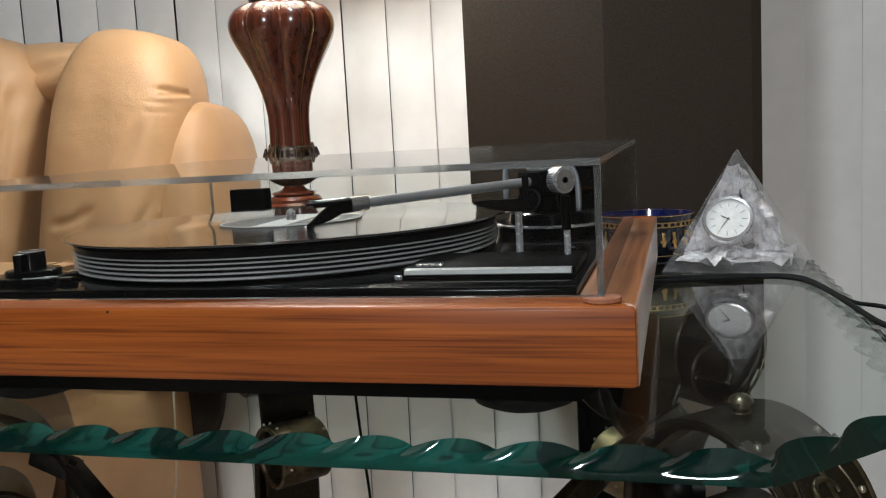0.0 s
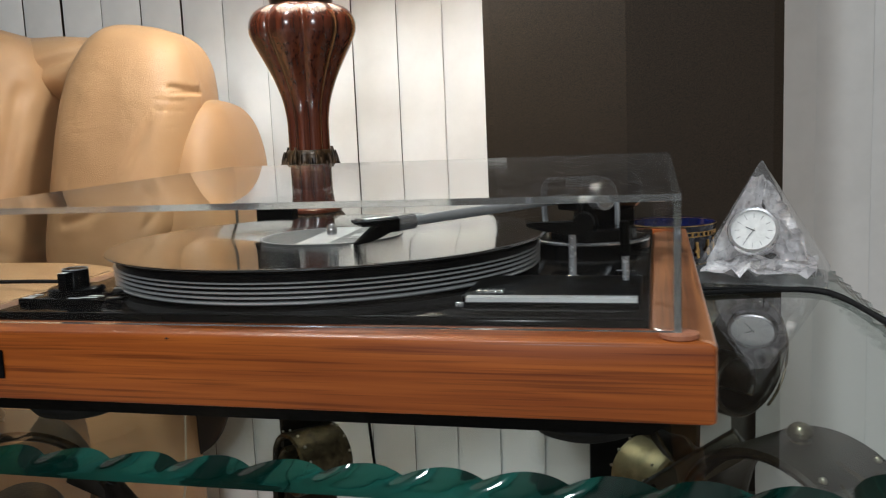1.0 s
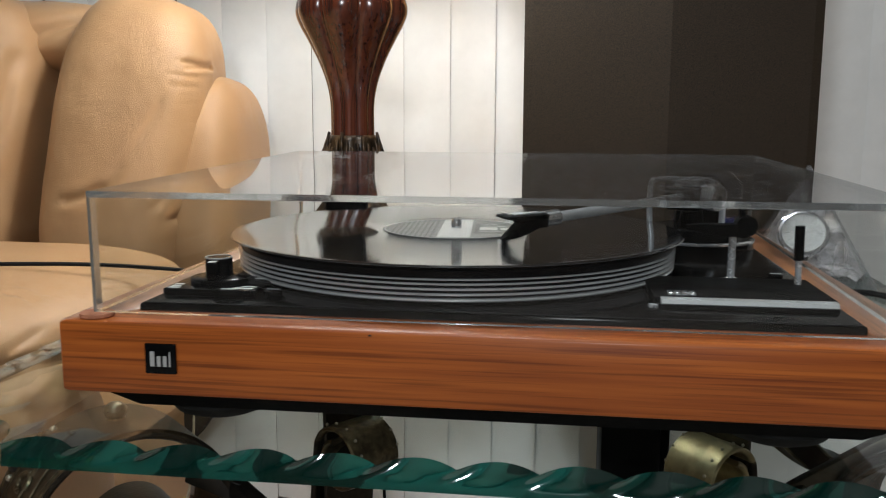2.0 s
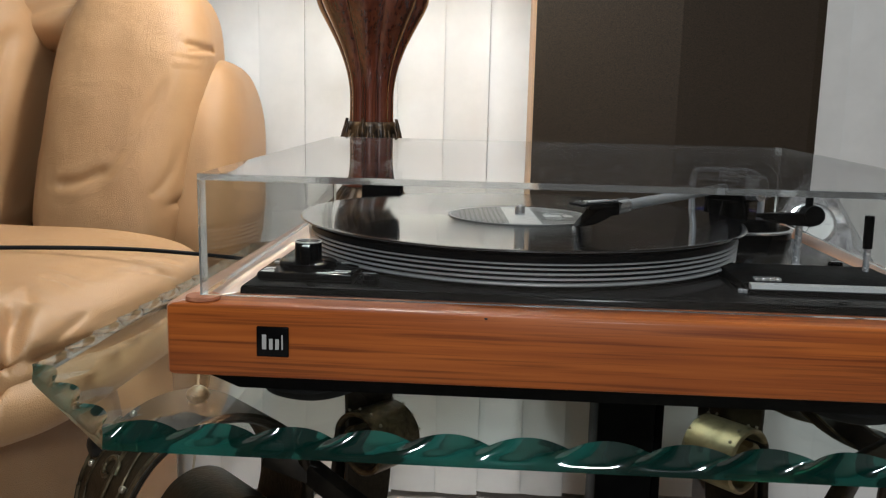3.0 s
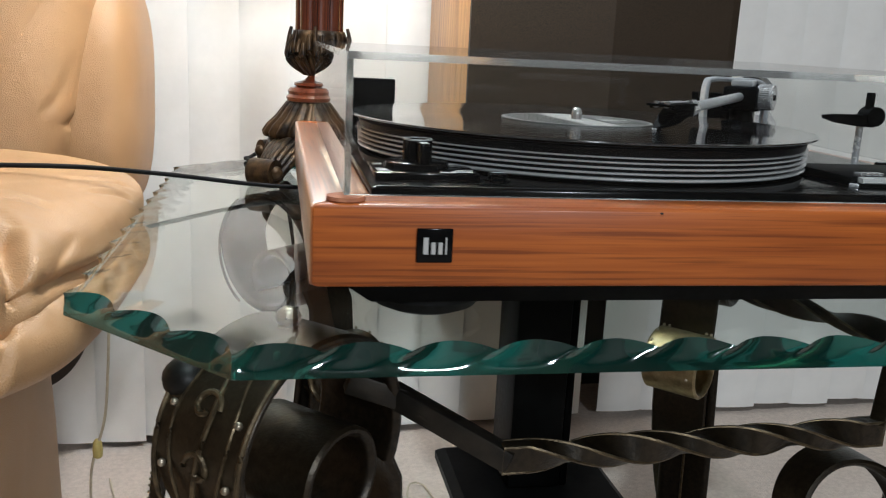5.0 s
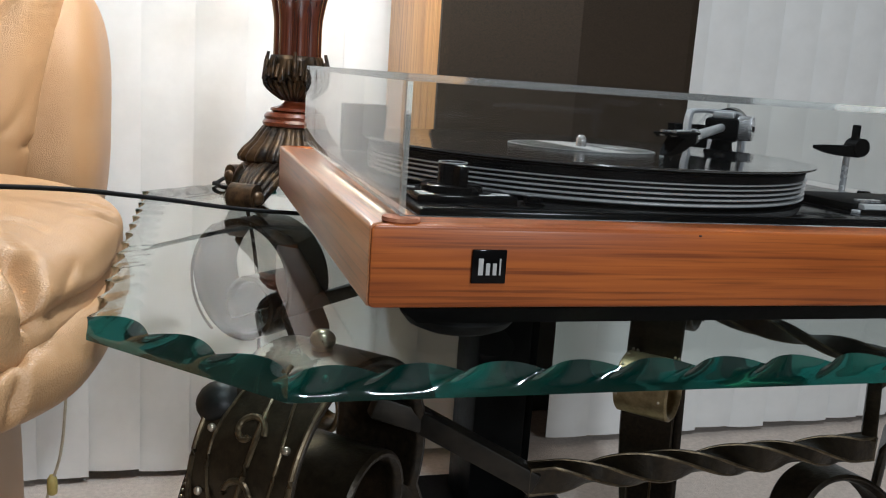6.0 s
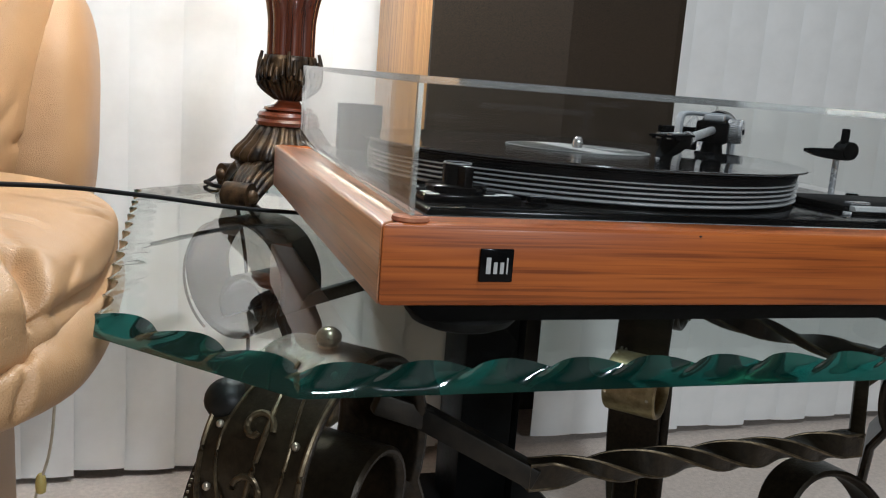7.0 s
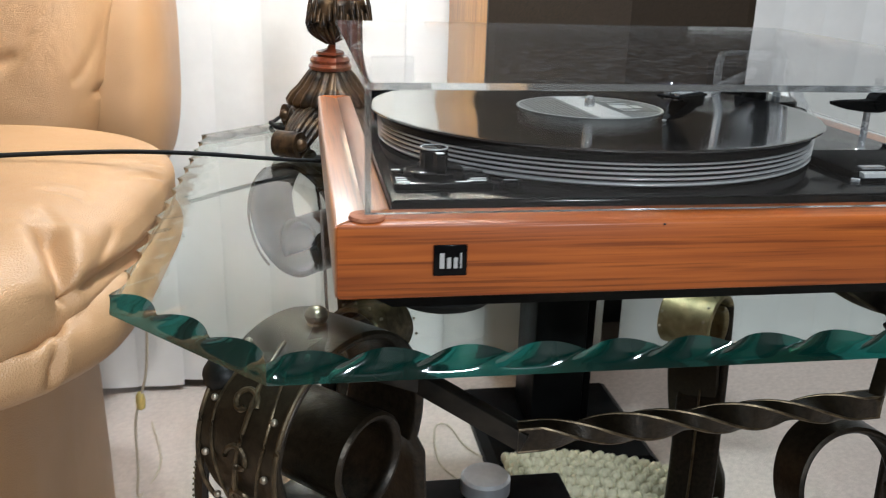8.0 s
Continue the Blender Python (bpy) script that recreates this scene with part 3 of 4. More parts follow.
def inner_scroll(parent, x, y, yaw, metal, look_of):
    """A narrower inner upright that ends in a roll under the turntable, turned to the table's corner."""
    c = Vector((x, y, 0.388))
    turn = Matrix.Translation(c) @ pose(0, 0, 0, 0, 0, yaw) @ Matrix.Translation(-c)
    line = curve_points([c + Vector((0, 0.035, FLOOR - 0.386)), c + Vector((0, 0.050, -0.24)), c + Vector((0, 0.046, -0.10)), c + Vector((0, 0.036, 0.005))], 20)[:-1]
    for k in range(60):
        a = radians(20 + k * 7)
        r = 0.036 - 0.016 * k / 60
        line.append(c + Vector((0, r * math.cos(a), r * math.sin(a))))
    leg = part("inner_leg", moved(ribbon(line[:22], (1, 0, 0), 0.058, 0.005), turn), M_IRON, parent, "curled bronzed iron inner upright", 40)
    part("roll", moved(ribbon(line[21:], (1, 0, 0), 0.058, 0.005), turn), metal, leg, look_of, 40)
    for side in (-1, 1):
        for k in range(6):
            a = radians(60 + 24 * k)
            part("rivet", moved(ball(c + Vector((side * 0.023, 0.0388 * math.cos(a), 0.0388 * math.sin(a))), 0.0017, 1, 6, 4), turn), M_RIVET, leg)
    # a raised stem that forks below the roll
    stem = [p + Vector((0, -0.0036, 0)) for p in line[4:18]]
    part("stem", moved(tube(stem, 0.0015, 7), turn), M_RELIEF, leg, "rubbed bright raised stem")
    for side in (-1, 1):
        fork = curve_points([stem[-1], stem[-1] + Vector((side * 0.007, -0.001, 0.010)), stem[-1] + Vector((side * 0.018, -0.001, 0.024))], 10)
        part("stem", moved(tube(fork, 0.0014, 7), turn), M_RELIEF, leg, "rubbed bright raised stem")
    return leg


# Matching rolls; their light and shade are put into unlike metals.
inner_scroll(table, 0.186, 0.43, -48, M_BRASS_LIT, "worn brass roll, its light put into the brighter metal")
inner_scroll(table, -0.163, 0.43, 52, M_RELIEF, "olive bronze roll, its shade put into the darker metal")
# low ring scroll beside the front stretcher
ring = [Vector((0.15 + r * math.cos(a), 0.10 + 0.02 * math.sin(a), 0.395 + r * math.sin(a))) for r, a in ((0.05 - 0.012 * k / 70, radians(-60 + 5.3 * k)) for k in range(71))]
part("ring_scroll", ribbon(ring, (0.2, -1, 0), 0.030, 0.005), M_IRON, table, "open iron ring scroll", 40)
flat_bar(table, [(0.186, 0.098, 0.40), (0.205, 0.11, 0.35), (0.245, 0.115, 0.30)], 0.014, 0.008)

# ---- turntable ----
deck = thing("turntable", "record player with a rosewood plinth, black deck and clear lid", "turntable")


def board(name, plan, m, label):
    """A plinth board with mitred ends, from its outline in plan."""
    bm = grid_mesh([[(x, y, z) for x, y in plan] for z in (0.593, WT)], closed_u=True, caps=True)
    bmesh.ops.bevel(bm, geom=bm.edges[:], offset=0.0021, segments=3, profile=0.5, affect="EDGES")
    return part(name, bm, m, deck, label)


front = board("front_board", [(-0.214, 0.0), (0.214, 0.0), (0.185, 0.029), (-0.185, 0.029)], M_WOOD_X, "rosewood front board with a small knot")
board("back_board", [(-0.185, 0.393), (0.185, 0.393), (0.214, 0.422), (-0.214, 0.422)], M_WOOD_X, "rosewood back board")
board("side_board", [(-0.2139, 0.0002), (-0.185, 0.0291), (-0.185, 0.3929), (-0.2139, 0.4218)], M_WOOD_Y, "rosewood side board, reflected sheen put into its paler colour")
board("side_board", [(0.2139, 0.0002), (0.185, 0.0291), (0.185, 0.3929), (0.2139, 0.4218)], M_WOOD_Y, "rosewood side board, reflected sheen put into its paler colour")
part("knot", ball((-0.0525, 0.0005, 0.6283), 0.0011, 0.5, 10, 6), M_KNOT_GAPSHADE, front)
# under-tray with bevelled sides
rows = []
for q, z in ((0.0, 0.5945), (0.0, 0.590), (0.012, 0.5795)):
    rows.append([(x * (0.196 - q), y, z) for x, y in ((-1, 0.012 + q), (1, 0.012 + q), (1, 0.41 - q), (-1, 0.41 - q))])
part("under_tray", grid_mesh(rows, closed_u=True, caps=True), M_MATT, deck, "black bevelled under-tray", 20)
for x in (-0.152, 0.152):
    for y in (0.062, 0.352):
        part("foot", moved(lathe([(0.020, GT - 0.58), (0.027, 0.003 - 0.013), (0.031, 0.006 - 0.011), (0.031, 0.0)], 32), Matrix.Translation((x, y, 0.58))), M_RUBBER, deck)
plate = part("deck_plate", box(-0.1848, 0.1848, 0.0294, 0.3926, 0.612, 0.6338, 0.0016, 2), M_BLACK, deck, "black lacquered metal deck plate")
part("trim_line", box(-0.183, 0.183, 0.0305, 0.0318, 0.6336, 0.6343, 0.0003), M_PLATTER, plate)

# platter with bright ribs
CX, CY = -0.033, 0.187
platter = part("platter", moved(lathe([(0.120, 0.6345), (0.138, 0.6355), (0.1415, 0.6372), (0.1425, 0.640), (0.1428, 0.6435), (0.1432, 0.647), (0.1438, 0.6505), (0.1445, 0.6528), (0.1435, 0.6538), (0.10, 0.654)], 96), Matrix.Translation((CX, CY, 0))), M_PLATTER, deck, "black platter with bright ribbed rim")
for r, z, h in ((0.1448, 0.6372, 0.00085), (0.1449, 0.6402, 0.00060), (0.1450, 0.6430, 0.00060), (0.1452, 0.6458, 0.00052), (0.1454, 0.6484, 0.00048)):
    part("rib", moved(lathe([(r - 0.004, z - h), (r - 0.0006, z - h * 0.9), (r, z - h * 0.3), (r, z + h * 0.3), (r - 0.0006, z + h * 0.9), (r - 0.004, z + h)], 96), Matrix.Translation((CX, CY, 0))), M_RIB, platter)
part("mat", moved(lathe([(0.143, 0.6538), (0.1455, 0.6542), (0.1455, 0.6550), (0.143, 0.6553), (0.02, 0.6553)], 96), Matrix.Translation((CX, CY, 0))), M_RUBBER, platter, "black rubber platter mat")
part("spindle", moved(lathe([(0.0036, 0.654), (0.0036, 0.6605), (0.0033, 0.6625), (0.0022, 0.6643), (0.0006, 0.665)], 20), Matrix.Translation((CX, CY, 0))), M_CHROME, platter)

# selector knob on its plate
kp = part("knob_plate", box(-0.181, -0.128, 0.050, 0.094, 0.6338, 0.6378, 0.0008), M_BLACK, deck, "black selector plate with white markings")
for x0, x1, y0, y1 in ((-0.1792, -0.1722, 0.0520, 0.0545), (-0.1792, -0.1735, 0.0570, 0.0592), (-0.1792, -0.1740, 0.0620, 0.0640), (-0.1792, -0.1745, 0.0820, 0.0838), (-0.1480, -0.1400, 0.0520, 0.0538), (-0.1415, -0.1310, 0.0545, 0.0566), (-0.1390, -0.1300, 0.0595, 0.0612), (-0.1400, -0.1310, 0.0850, 0.0868)):
    part("marking", box(x0, x1, y0, y1, 0.6377, 0.6380), M_WHITE, kp)
knob = part("knob", moved(lathe([(0.0165, 0), (0.0165, 0.0028), (0.0155, 0.0035), (0.0082, 0.0037), (0.0078, 0.0045), (0.0076, 0.0135), (0.0070, 0.0145), (0.005, 0.0146)], 40), Matrix.Translation((-0.157, 0.073, 0.6378))), M_BLACK, deck, "black selector knob with a grip blade")
part("blade", moved(box(-0.0026, 0.0026, -0.0158, 0.002, 0.0003, 0.0137, 0.0007), pose(-0.157, 0.073, 0.6378, 0, 0, 6)), M_BLACK, knob)
part("cap_ring", moved(hoop([(0.0070, 0.0141), (0.0077, 0.0141), (0.0077, 0.0148), (0.0070, 0.0148)], 32), Matrix.Translation((-0.157, 0.073, 0.6378))), M_GREY, knob)
part("pointer", moved(box(-0.0020, 0.0020, -0.0150, -0.0105, 0.0134, 0.0139), pose(-0.157, 0.073, 0.6378, 0, 0, 6)), M_WHITE, knob)
for x, y, r in ((-0.1185, 0.0535, 0.0052), (0.168, 0.145, 0.0045)):
    sc = part("adjuster", moved(lathe([(r * 1.25, 0.6338), (r * 1.25, 0.6352), (r, 0.6356), (r, 0.6378), (r * 0.8, 0.6384)], 24), Matrix.Translation((x, y, 0))), M_BLACK, deck)
    part("slot", box(x - r * 0.7, x + r * 0.7, y - 0.0005, y + 0.0005, 0.6382, 0.63865), M_GREY, sc)

# control strip at the front of the arm side
cs = part("control_panel", box(0.087, 0.1805, 0.0613, 0.124, 0.6338, 0.6392, 0.0012), M_MATT, deck, "raised black control panel")
part("panel_skirt", box(0.089, 0.1797, 0.0572, 0.0611, 0.6338, 0.6362), M_MATT, cs)
lip = grid_mesh([[(x, 0.0562, 0.6363), (x, 0.0557, 0.6368), (x, 0.0567, 0.6389), (x, 0.0612, 0.6394), (x, 0.0612, 0.6363)] for x in (0.0905, 0.1790)], closed_u=True, caps=True)
part("silver_strip", lip, M_STRIP, cs, "brushed silver control strip with fine print", 20)
for x0, x1 in ((0.098, 0.1045), (0.106, 0.111), (0.146, 0.1515), (0.1525, 0.158), (0.163, 0.176)):
    part("fine_print", box(x0, x1, 0.0582, 0.0594, 0.6390, 0.6395), M_GREY, cs)
for k in range(4):
    part("emblem_bar", box(0.0945 + k * 0.0038, 0.0978 + k * 0.0038, 0.0645, 0.0705, 0.6391, 0.6412, 0.0004), M_CHROME, cs)
part("slide_end", moved(box(-0.0025, 0.0025, -0.0016, 0.0016, 0, 0.0022, 0.0005), pose(0.0868, 0.0585, 0.6338, 0, 0, -35)), M_SILVER, cs)

# arm rest and cue lever
rest = part("arm_rest", rod((0.1395, 0.134, 0.6338), (0.1395, 0.134, 0.6640), 0.0022), M_SILVER, deck, "silver arm rest post with a black clip")
part("nut", moved(lathe([(0.0045, 0.6338), (0.0045, 0.636), (0.0035, 0.6375), (0.0024, 0.638)], 6), Matrix.Translation((0.1395, 0.134, 0))), M_CHROME, rest)
clip = grid_mesh([[(x, 0.134 - w, z0), (x, 0.134 + w, z0), (x, 0.134 + w, z1), (x, 0.134 - w, z1)] for x, w, z0, z1 in
                  ((0.1125, 0.0015, 0.6605, 0.6625), (0.122, 0.003, 0.6578, 0.6632), (0.134, 0.0045, 0.6562, 0.6632), (0.146, 0.0045, 0.6556, 0.6640), (0.1495, 0.003, 0.6570, 0.6640))], closed_u=True, caps=True)
join(clip, rod((0.1465, 0.1285, 0.6625), (0.1465, 0.1395, 0.6625), 0.0062, 20))
join(clip, box(0.1425, 0.1462, 0.1315, 0.1365, 0.6640, 0.6775, 0.0008))
part("clip", moved(clip, Matrix.Translation((0, 0, 0.0065))), M_MATT, rest, "black moulded arm clip with a hook")
lever = part("cue_lever", rod((0.1715, 0.108, 0.6338), (0.1712, 0.108, 0.6570), 0.0019), M_SILVER, deck, "silver cue lever with a black sleeve")
part("sleeve", rod((0.1712, 0.108, 0.6530), (0.1708, 0.108, 0.6725), 0.0027), M_MATT, lever)
part("collar", rod((0.1715, 0.108, 0.6338), (0.1715, 0.108, 0.6362), 0.0036), M_CHROME, lever)

# tone arm
PV = Vector((0.136, 0.277, 0.6735))          # pivot
HD = Vector((0.031, 0.1530, 0.6690))         # collar of the head shell
ad = (HD - PV).normalized()
arm = part("tone_arm", rod(PV + ad * 0.012, HD, 0.0034, 20), M_GREY, deck, "straight satin metal tone arm with a black head shell")
hd = Vector((-0.87, -0.48, ad.z)).normalized()          # the head shell is turned in, along the groove
hy = Vector((0, 0, 1)).cross(hd).normalized()
frame_m = Matrix.Translation(HD) @ Matrix((hd, hy, hd.cross(hy))).transposed().to_4x4()
arm_m = Matrix.Translation(PV) @ Matrix((ad, Vector((0, 0, 1)).cross(ad).normalized(), ad.cross(Vector((0, 0, 1)).cross(ad).normalized()))).transposed().to_4x4()
part("collar", rod(HD - ad * 0.006, HD + ad * 0.007, 0.0052, 20), M_CHROME, arm, "knurled chrome collar")
shell = bmesh.new()
join(shell, box(0.005, 0.034, -0.009, 0.009, 0.0020, 0.0036, 0.0006), frame_m)
join(shell, box(0.005, 0.014, -0.0065, 0.0065, -0.005, 0.002, 0.0008), frame_m)
join(shell, box(0.012, 0.030, -0.0092, -0.0076, 0.0002, 0.0028, 0.0005), frame_m)
join(shell, box(0.012, 0.030, 0.0076, 0.0092, 0.0002, 0.0028, 0.0005), frame_m)
hs = part("head_shell", shell, M_MATT, arm, "black open head shell")
part("finger_lift", moved(box(0.008, 0.027, -0.0035, 0.0035, 0.0037, 0.0046, 0.0003), frame_m), M_GREY, hs)
cart = grid_mesh([[(x, -w, z0), (x, w, z0), (x, w, z1), (x, -w, z1)] for x, w, z0, z1 in ((0.011, 0.0068, -0.0045, 0.0012), (0.018, 0.0068, -0.0078, 0.0012), (0.024, 0.006, -0.0098, -0.0030), (0.0315, 0.004, -0.0112, -0.0088), (0.0350, 0.0015, -0.0118, -0.0108))], closed_u=True, caps=True)
part("cartridge", moved(cart, frame_m), M_MATT, hs, "black wedge-shaped cartridge")
part("screw", rod(frame_m @ Vector((0.0300, 0.004, 0.0010)), frame_m @ Vector((0.0300, 0.004, 0.0050)), 0.0018, 12), M_CHROME, hs)
part("screw", rod(frame_m @ Vector((0.0300, -0.004, 0.0010)), frame_m @ Vector((0.0300, -0.004, 0.0050)), 0.0018, 12), M_CHROME, hs)
part("stylus_guard", moved(box(0.030, 0.0365, -0.0014, 0.0014, -0.0122, -0.0112, 0.0003), frame_m), M_GREY, hs)
# bearing
part("arm_base", moved(lathe([(0.043, 0.6338), (0.043, 0.6395), (0.041, 0.6415), (0.034, 0.642), (0.033, 0.649), (0.031, 0.6505), (0.012, 0.651)], 56), Matrix.Translation((PV.x + 0.004, PV.y + 0.006, 0))), M_BLACK, deck, "round black arm base")
part("base_ring", moved(hoop([(0.0415, 0.6400), (0.0436, 0.6400), (0.0436, 0.6412), (0.0415, 0.6420)], 56), Matrix.Translation((PV.x + 0.004, PV.y + 0.006, 0))), M_CHROME, deck)
part("pillar", rod((PV.x, PV.y, 0.6505), (PV.x, PV.y, 0.667), 0.010, 24, 0.007), M_MATT, arm)
part("yoke", moved(box(-0.013, 0.017, -0.013, 0.013, -0.010, 0.0075, 0.002), arm_m), M_MATT, arm, "black gimbal block")
part("gimbal", moved(box(-0.006, 0.012, -0.008, 0.008, 0.0075, 0.0125, 0.001), arm_m), M_GREY, arm)
arch = curve_points([PV + Vector(v) for v in ((-0.031, 0.004, -0.024), (-0.032, 0.004, -0.004), (-0.031, 0.004, 0.009), (-0.026, 0.004, 0.0125), (-0.008, 0.005, 0.0128), (0.014, 0.006, 0.0118), (0.022, 0.007, 0.004), (0.024, 0.007, -0.010), (0.024, 0.007, -0.024))], 48)
part("arch", ribbon(arch, (0, 1, 0), 0.009, 0.0024, 0.0006), M_GREYPAINT, arm, "grey metal bearing arch")
sd = Vector((0.70, -0.71, 0))
dial = part("force_dial", rod(PV + sd * 0.012, PV + sd * 0.0235, 0.0098, 36), M_SILVER, arm, "knurled silver tracking force dial")
part("dial_face", rod(PV + sd * 0.0235, PV + sd * 0.0240, 0.0080, 32), M_CHROME, dial)
part("dial_screw", rod(PV + sd * 0.0240, PV + sd * 0.0247, 0.0022, 16), M_MATT, dial)
for k in range(36):
    a = 2 * math.pi * k / 36
    q = PV + sd * 0.0178 + 0.0098 * (math.cos(a) * Vector((0.71, 0.70, 0)) + math.sin(a) * Vector((0, 0, 1)))
    part("knurl", rod(q - sd * 0.004, q + sd * 0.004, 0.0004, 5), M_CHROME, dial)
cw = part("counterweight", rod(PV - ad * 0.022, PV - ad * 0.048, 0.0150, 40), M_BLACK, arm, "black counterweight with a chrome ring")
part("weight_ring", rod(PV - ad * 0.044, PV - ad * 0.0475, 0.0153, 40), M_CHROME, cw)
part("weight_shaft", rod(PV - ad * 0.010, PV - ad * 0.024, 0.005, 20), M_CHROME, cw)

# square emblem on the front board
badge = part("badge", box(-0.1672, -0.1508, -0.0016, 0.0, 0.6048, 0.6204, 0.0006), M_BLACK, deck, "small square black emblem with four pale bars")
for x0, x1, z0, z1 in ((0.0030, 0.0052, 0.0040, 0.0116), (0.0066, 0.0084, 0.0040, 0.0094), (0.0098, 0.0116, 0.0040, 0.0094), (0.0129, 0.0136, 0.0040, 0.0116)):
    part("emblem_bar", box(-0.1672 + x0, -0.1672 + x1, -0.00195, -0.0015, 0.6048 + z0, 0.6048 + z1), M_STRIP, badge)

# clear lid, propped a little higher at the back, on cork pads
lid = part("lid", box(-0.199, 0.199, 0.0, 0.361, 0.0590, 0.0622), (M_ACRYLTOP, M_ACRYLEDGE), deck, "clear acrylic dust cover with dusty faces")
lid.matrix_basis = pose(0, 0.009, 0.6330, 0.85)


def edge_faces(ob, axis):
    """The cut edges of a sheet are frosted; its two broad faces are clear."""
    for p in ob.data.polygons:
        p.material_index = 0 if abs(p.normal[axis]) > 0.9 else 1


edge_faces(lid, 2)
T = 0.0032
for nm, b, axis in (("lid_front", (-0.199, 0.199, 0.0, T, 0.0, 0.0589), 1), ("lid_back", (-0.199, 0.199, 0.361 - T, 0.361, 0.0, 0.0589), 1),
                    ("lid_side", (-0.199, -0.199 + T, T + 0.0001, 0.3609 - T, 0.0, 0.0589), 0), ("lid_side", (0.199 - T, 0.199, T + 0.0001, 0.3609 - T, 0.0, 0.0589), 0)):
    ob = part(nm, box(*b), (M_ACRYL, M_ACRYLEDGE), lid)
    edge_faces(ob, axis)
for x in (-0.198, 0.198):
    part("cork_pad", moved(lathe([(0.0082, WT), (0.0088, WT + 0.0006), (0.0085, WT + 0.0022), (0.005, WT + 0.0025)], 20), Matrix.Translation((x, 0.0105, 0))), M_CORK, deck)
part("hinge", box(-0.170, -0.134, 0.3505, 0.364, 0.6340, 0.6725, 0.0012), M_MATT, deck, "black lid hinge block")
part("hinge", box(0.134, 0.170, 0.3505, 0.364, 0.6340, 0.6725, 0.0012), M_MATT, deck, "black lid hinge block")

# record
record = thing("vinyl_record", "black vinyl record with a pale printed label, on the platter", "record", (CX, CY, 0.6553), 4)
part("disc", lathe([(0.146, 0.0), (0.1498, 0.0003), (0.1505, 0.0008), (0.1500, 0.0015), (0.148, 0.00165), (0.1455, 0.0013), (0.055, 0.0013), (0.0545, 0.0012)], 128), M_VINYL, record)
label = part("label", lathe([(0.0500, 0.0012), (0.0500, 0.00150), (0.0036, 0.00155), (0.0036, 0.0012)], 64), M_PAPER, record, "grey paper label with a white band and dark print")
part("rim_line", hoop([(0.0484, 0.0014), (0.0492, 0.0014), (0.0492, 0.0017), (0.0484, 0.0017)], 64), M_STRIP, label)
part("white_band", box(-0.0105, 0.0105, -0.046, 0.046, 0.0014, 0.00172), M_STRIP, label)
for k in range(9):
    x = -0.0145 - 0.0034 * k
    w = math.sqrt(max(0.0001, 0.0475 ** 2 - x * x))
    part("stripe", box(x - 0.0006, x + 0.0006, -w, w, 0.0014, 0.00172), M_STRIPE, label)
part("dark_panel", box(0.0125, 0.0400, -0.024, 0.024, 0.0014, 0.00165), M_STRIPE, label)
for x0, x1, y0, y1 in ((0.016, 0.028, -0.010, 0.004), (0.030, 0.036, -0.008, 0.002), (0.018, 0.034, 0.008, 0.0095), (0.018, 0.032, 0.012, 0.0132), (0.016, 0.030, -0.016, -0.0148), (0.016, 0.026, -0.020, -0.0188), (0.016, 0.028, 0.020, 0.0212)):
    part("print", box(x0, x1, y0, y1, 0.0014, 0.0018), M_STRIP, label)

# ---- table lamp ----
tl = thing("table_lamp", "mahogany urn table lamp with carved bronze leaves and clawed feet", "lamp", (*LAMP, 0))
prof = [(0.0245, 0.690), (0.0240, 0.705), (0.0238, 0.735), (0.0248, 0.750), (0.0285, 0.768), (0.0368, 0.790), (0.0475, 0.811), (0.0562, 0.827), (0.0605, 0.839), (0.0592, 0.851), (0.0525, 0.861), (0.0410, 0.867), (0.030, 0.8685)]
part("urn", lathe([(p.x, p.z) for p in curve_points([(r, 0, z) for r, z in prof], 60)], 192, 8, 0.14), M_LAMPWOOD, tl, "lobed mahogany urn", 180)
part("upper_collar", lathe([(0.030, 0.867), (0.034, 0.869), (0.035, 0.874), (0.031, 0.882), (0.020, 0.892), (0.016, 0.925), (0.018, 0.945), (0.012, 0.955), (0.006, 0.96), (0.006, 1.10)], 40), M_BRONZE, tl)
part("leaf_cup", lathe([(0.008, 0.667), (0.0150, 0.6695), (0.0225, 0.676), (0.0275, 0.685), (0.0288, 0.694), (0.0275, 0.705), (0.0255, 0.711)], 48, 8, 0.1), M_BRONZE, tl, "dark carved cup", 180)


def acanthus(parent, base_r, base_z, height, lean, width, turn, curl=0.006, bulge=0.0035):
    """A carved leaf: five ribbed fingers, standing against the cup and curling out at the tip."""
    bm = bmesh.new()
    for f in range(-2, 3):
        ln = height * (1 - 0.17 * abs(f))
        pts = []
        for k in range(9):
            s = k / 8
            r = base_r + lean * s + bulge * math.sin(math.pi * s) + curl * s ** 4
            side = f * width * (0.35 + 0.75 * math.sin(math.pi * min(1, s * 0.62)))
            pts.append(Vector((r, side, base_z + ln * s - 0.25 * curl * s ** 4)))
        join(bm, tube(pts, width * 0.40, 7, lambda q: 0.55 + 0.6 * math.sin(math.pi * (0.12 + 0.75 * q)) - 0.05 * q ** 3))
    return part("leaf", moved(bm, pose(0, 0, 0, 0, 0, turn)), M_BRONZE, parent, "", 60)


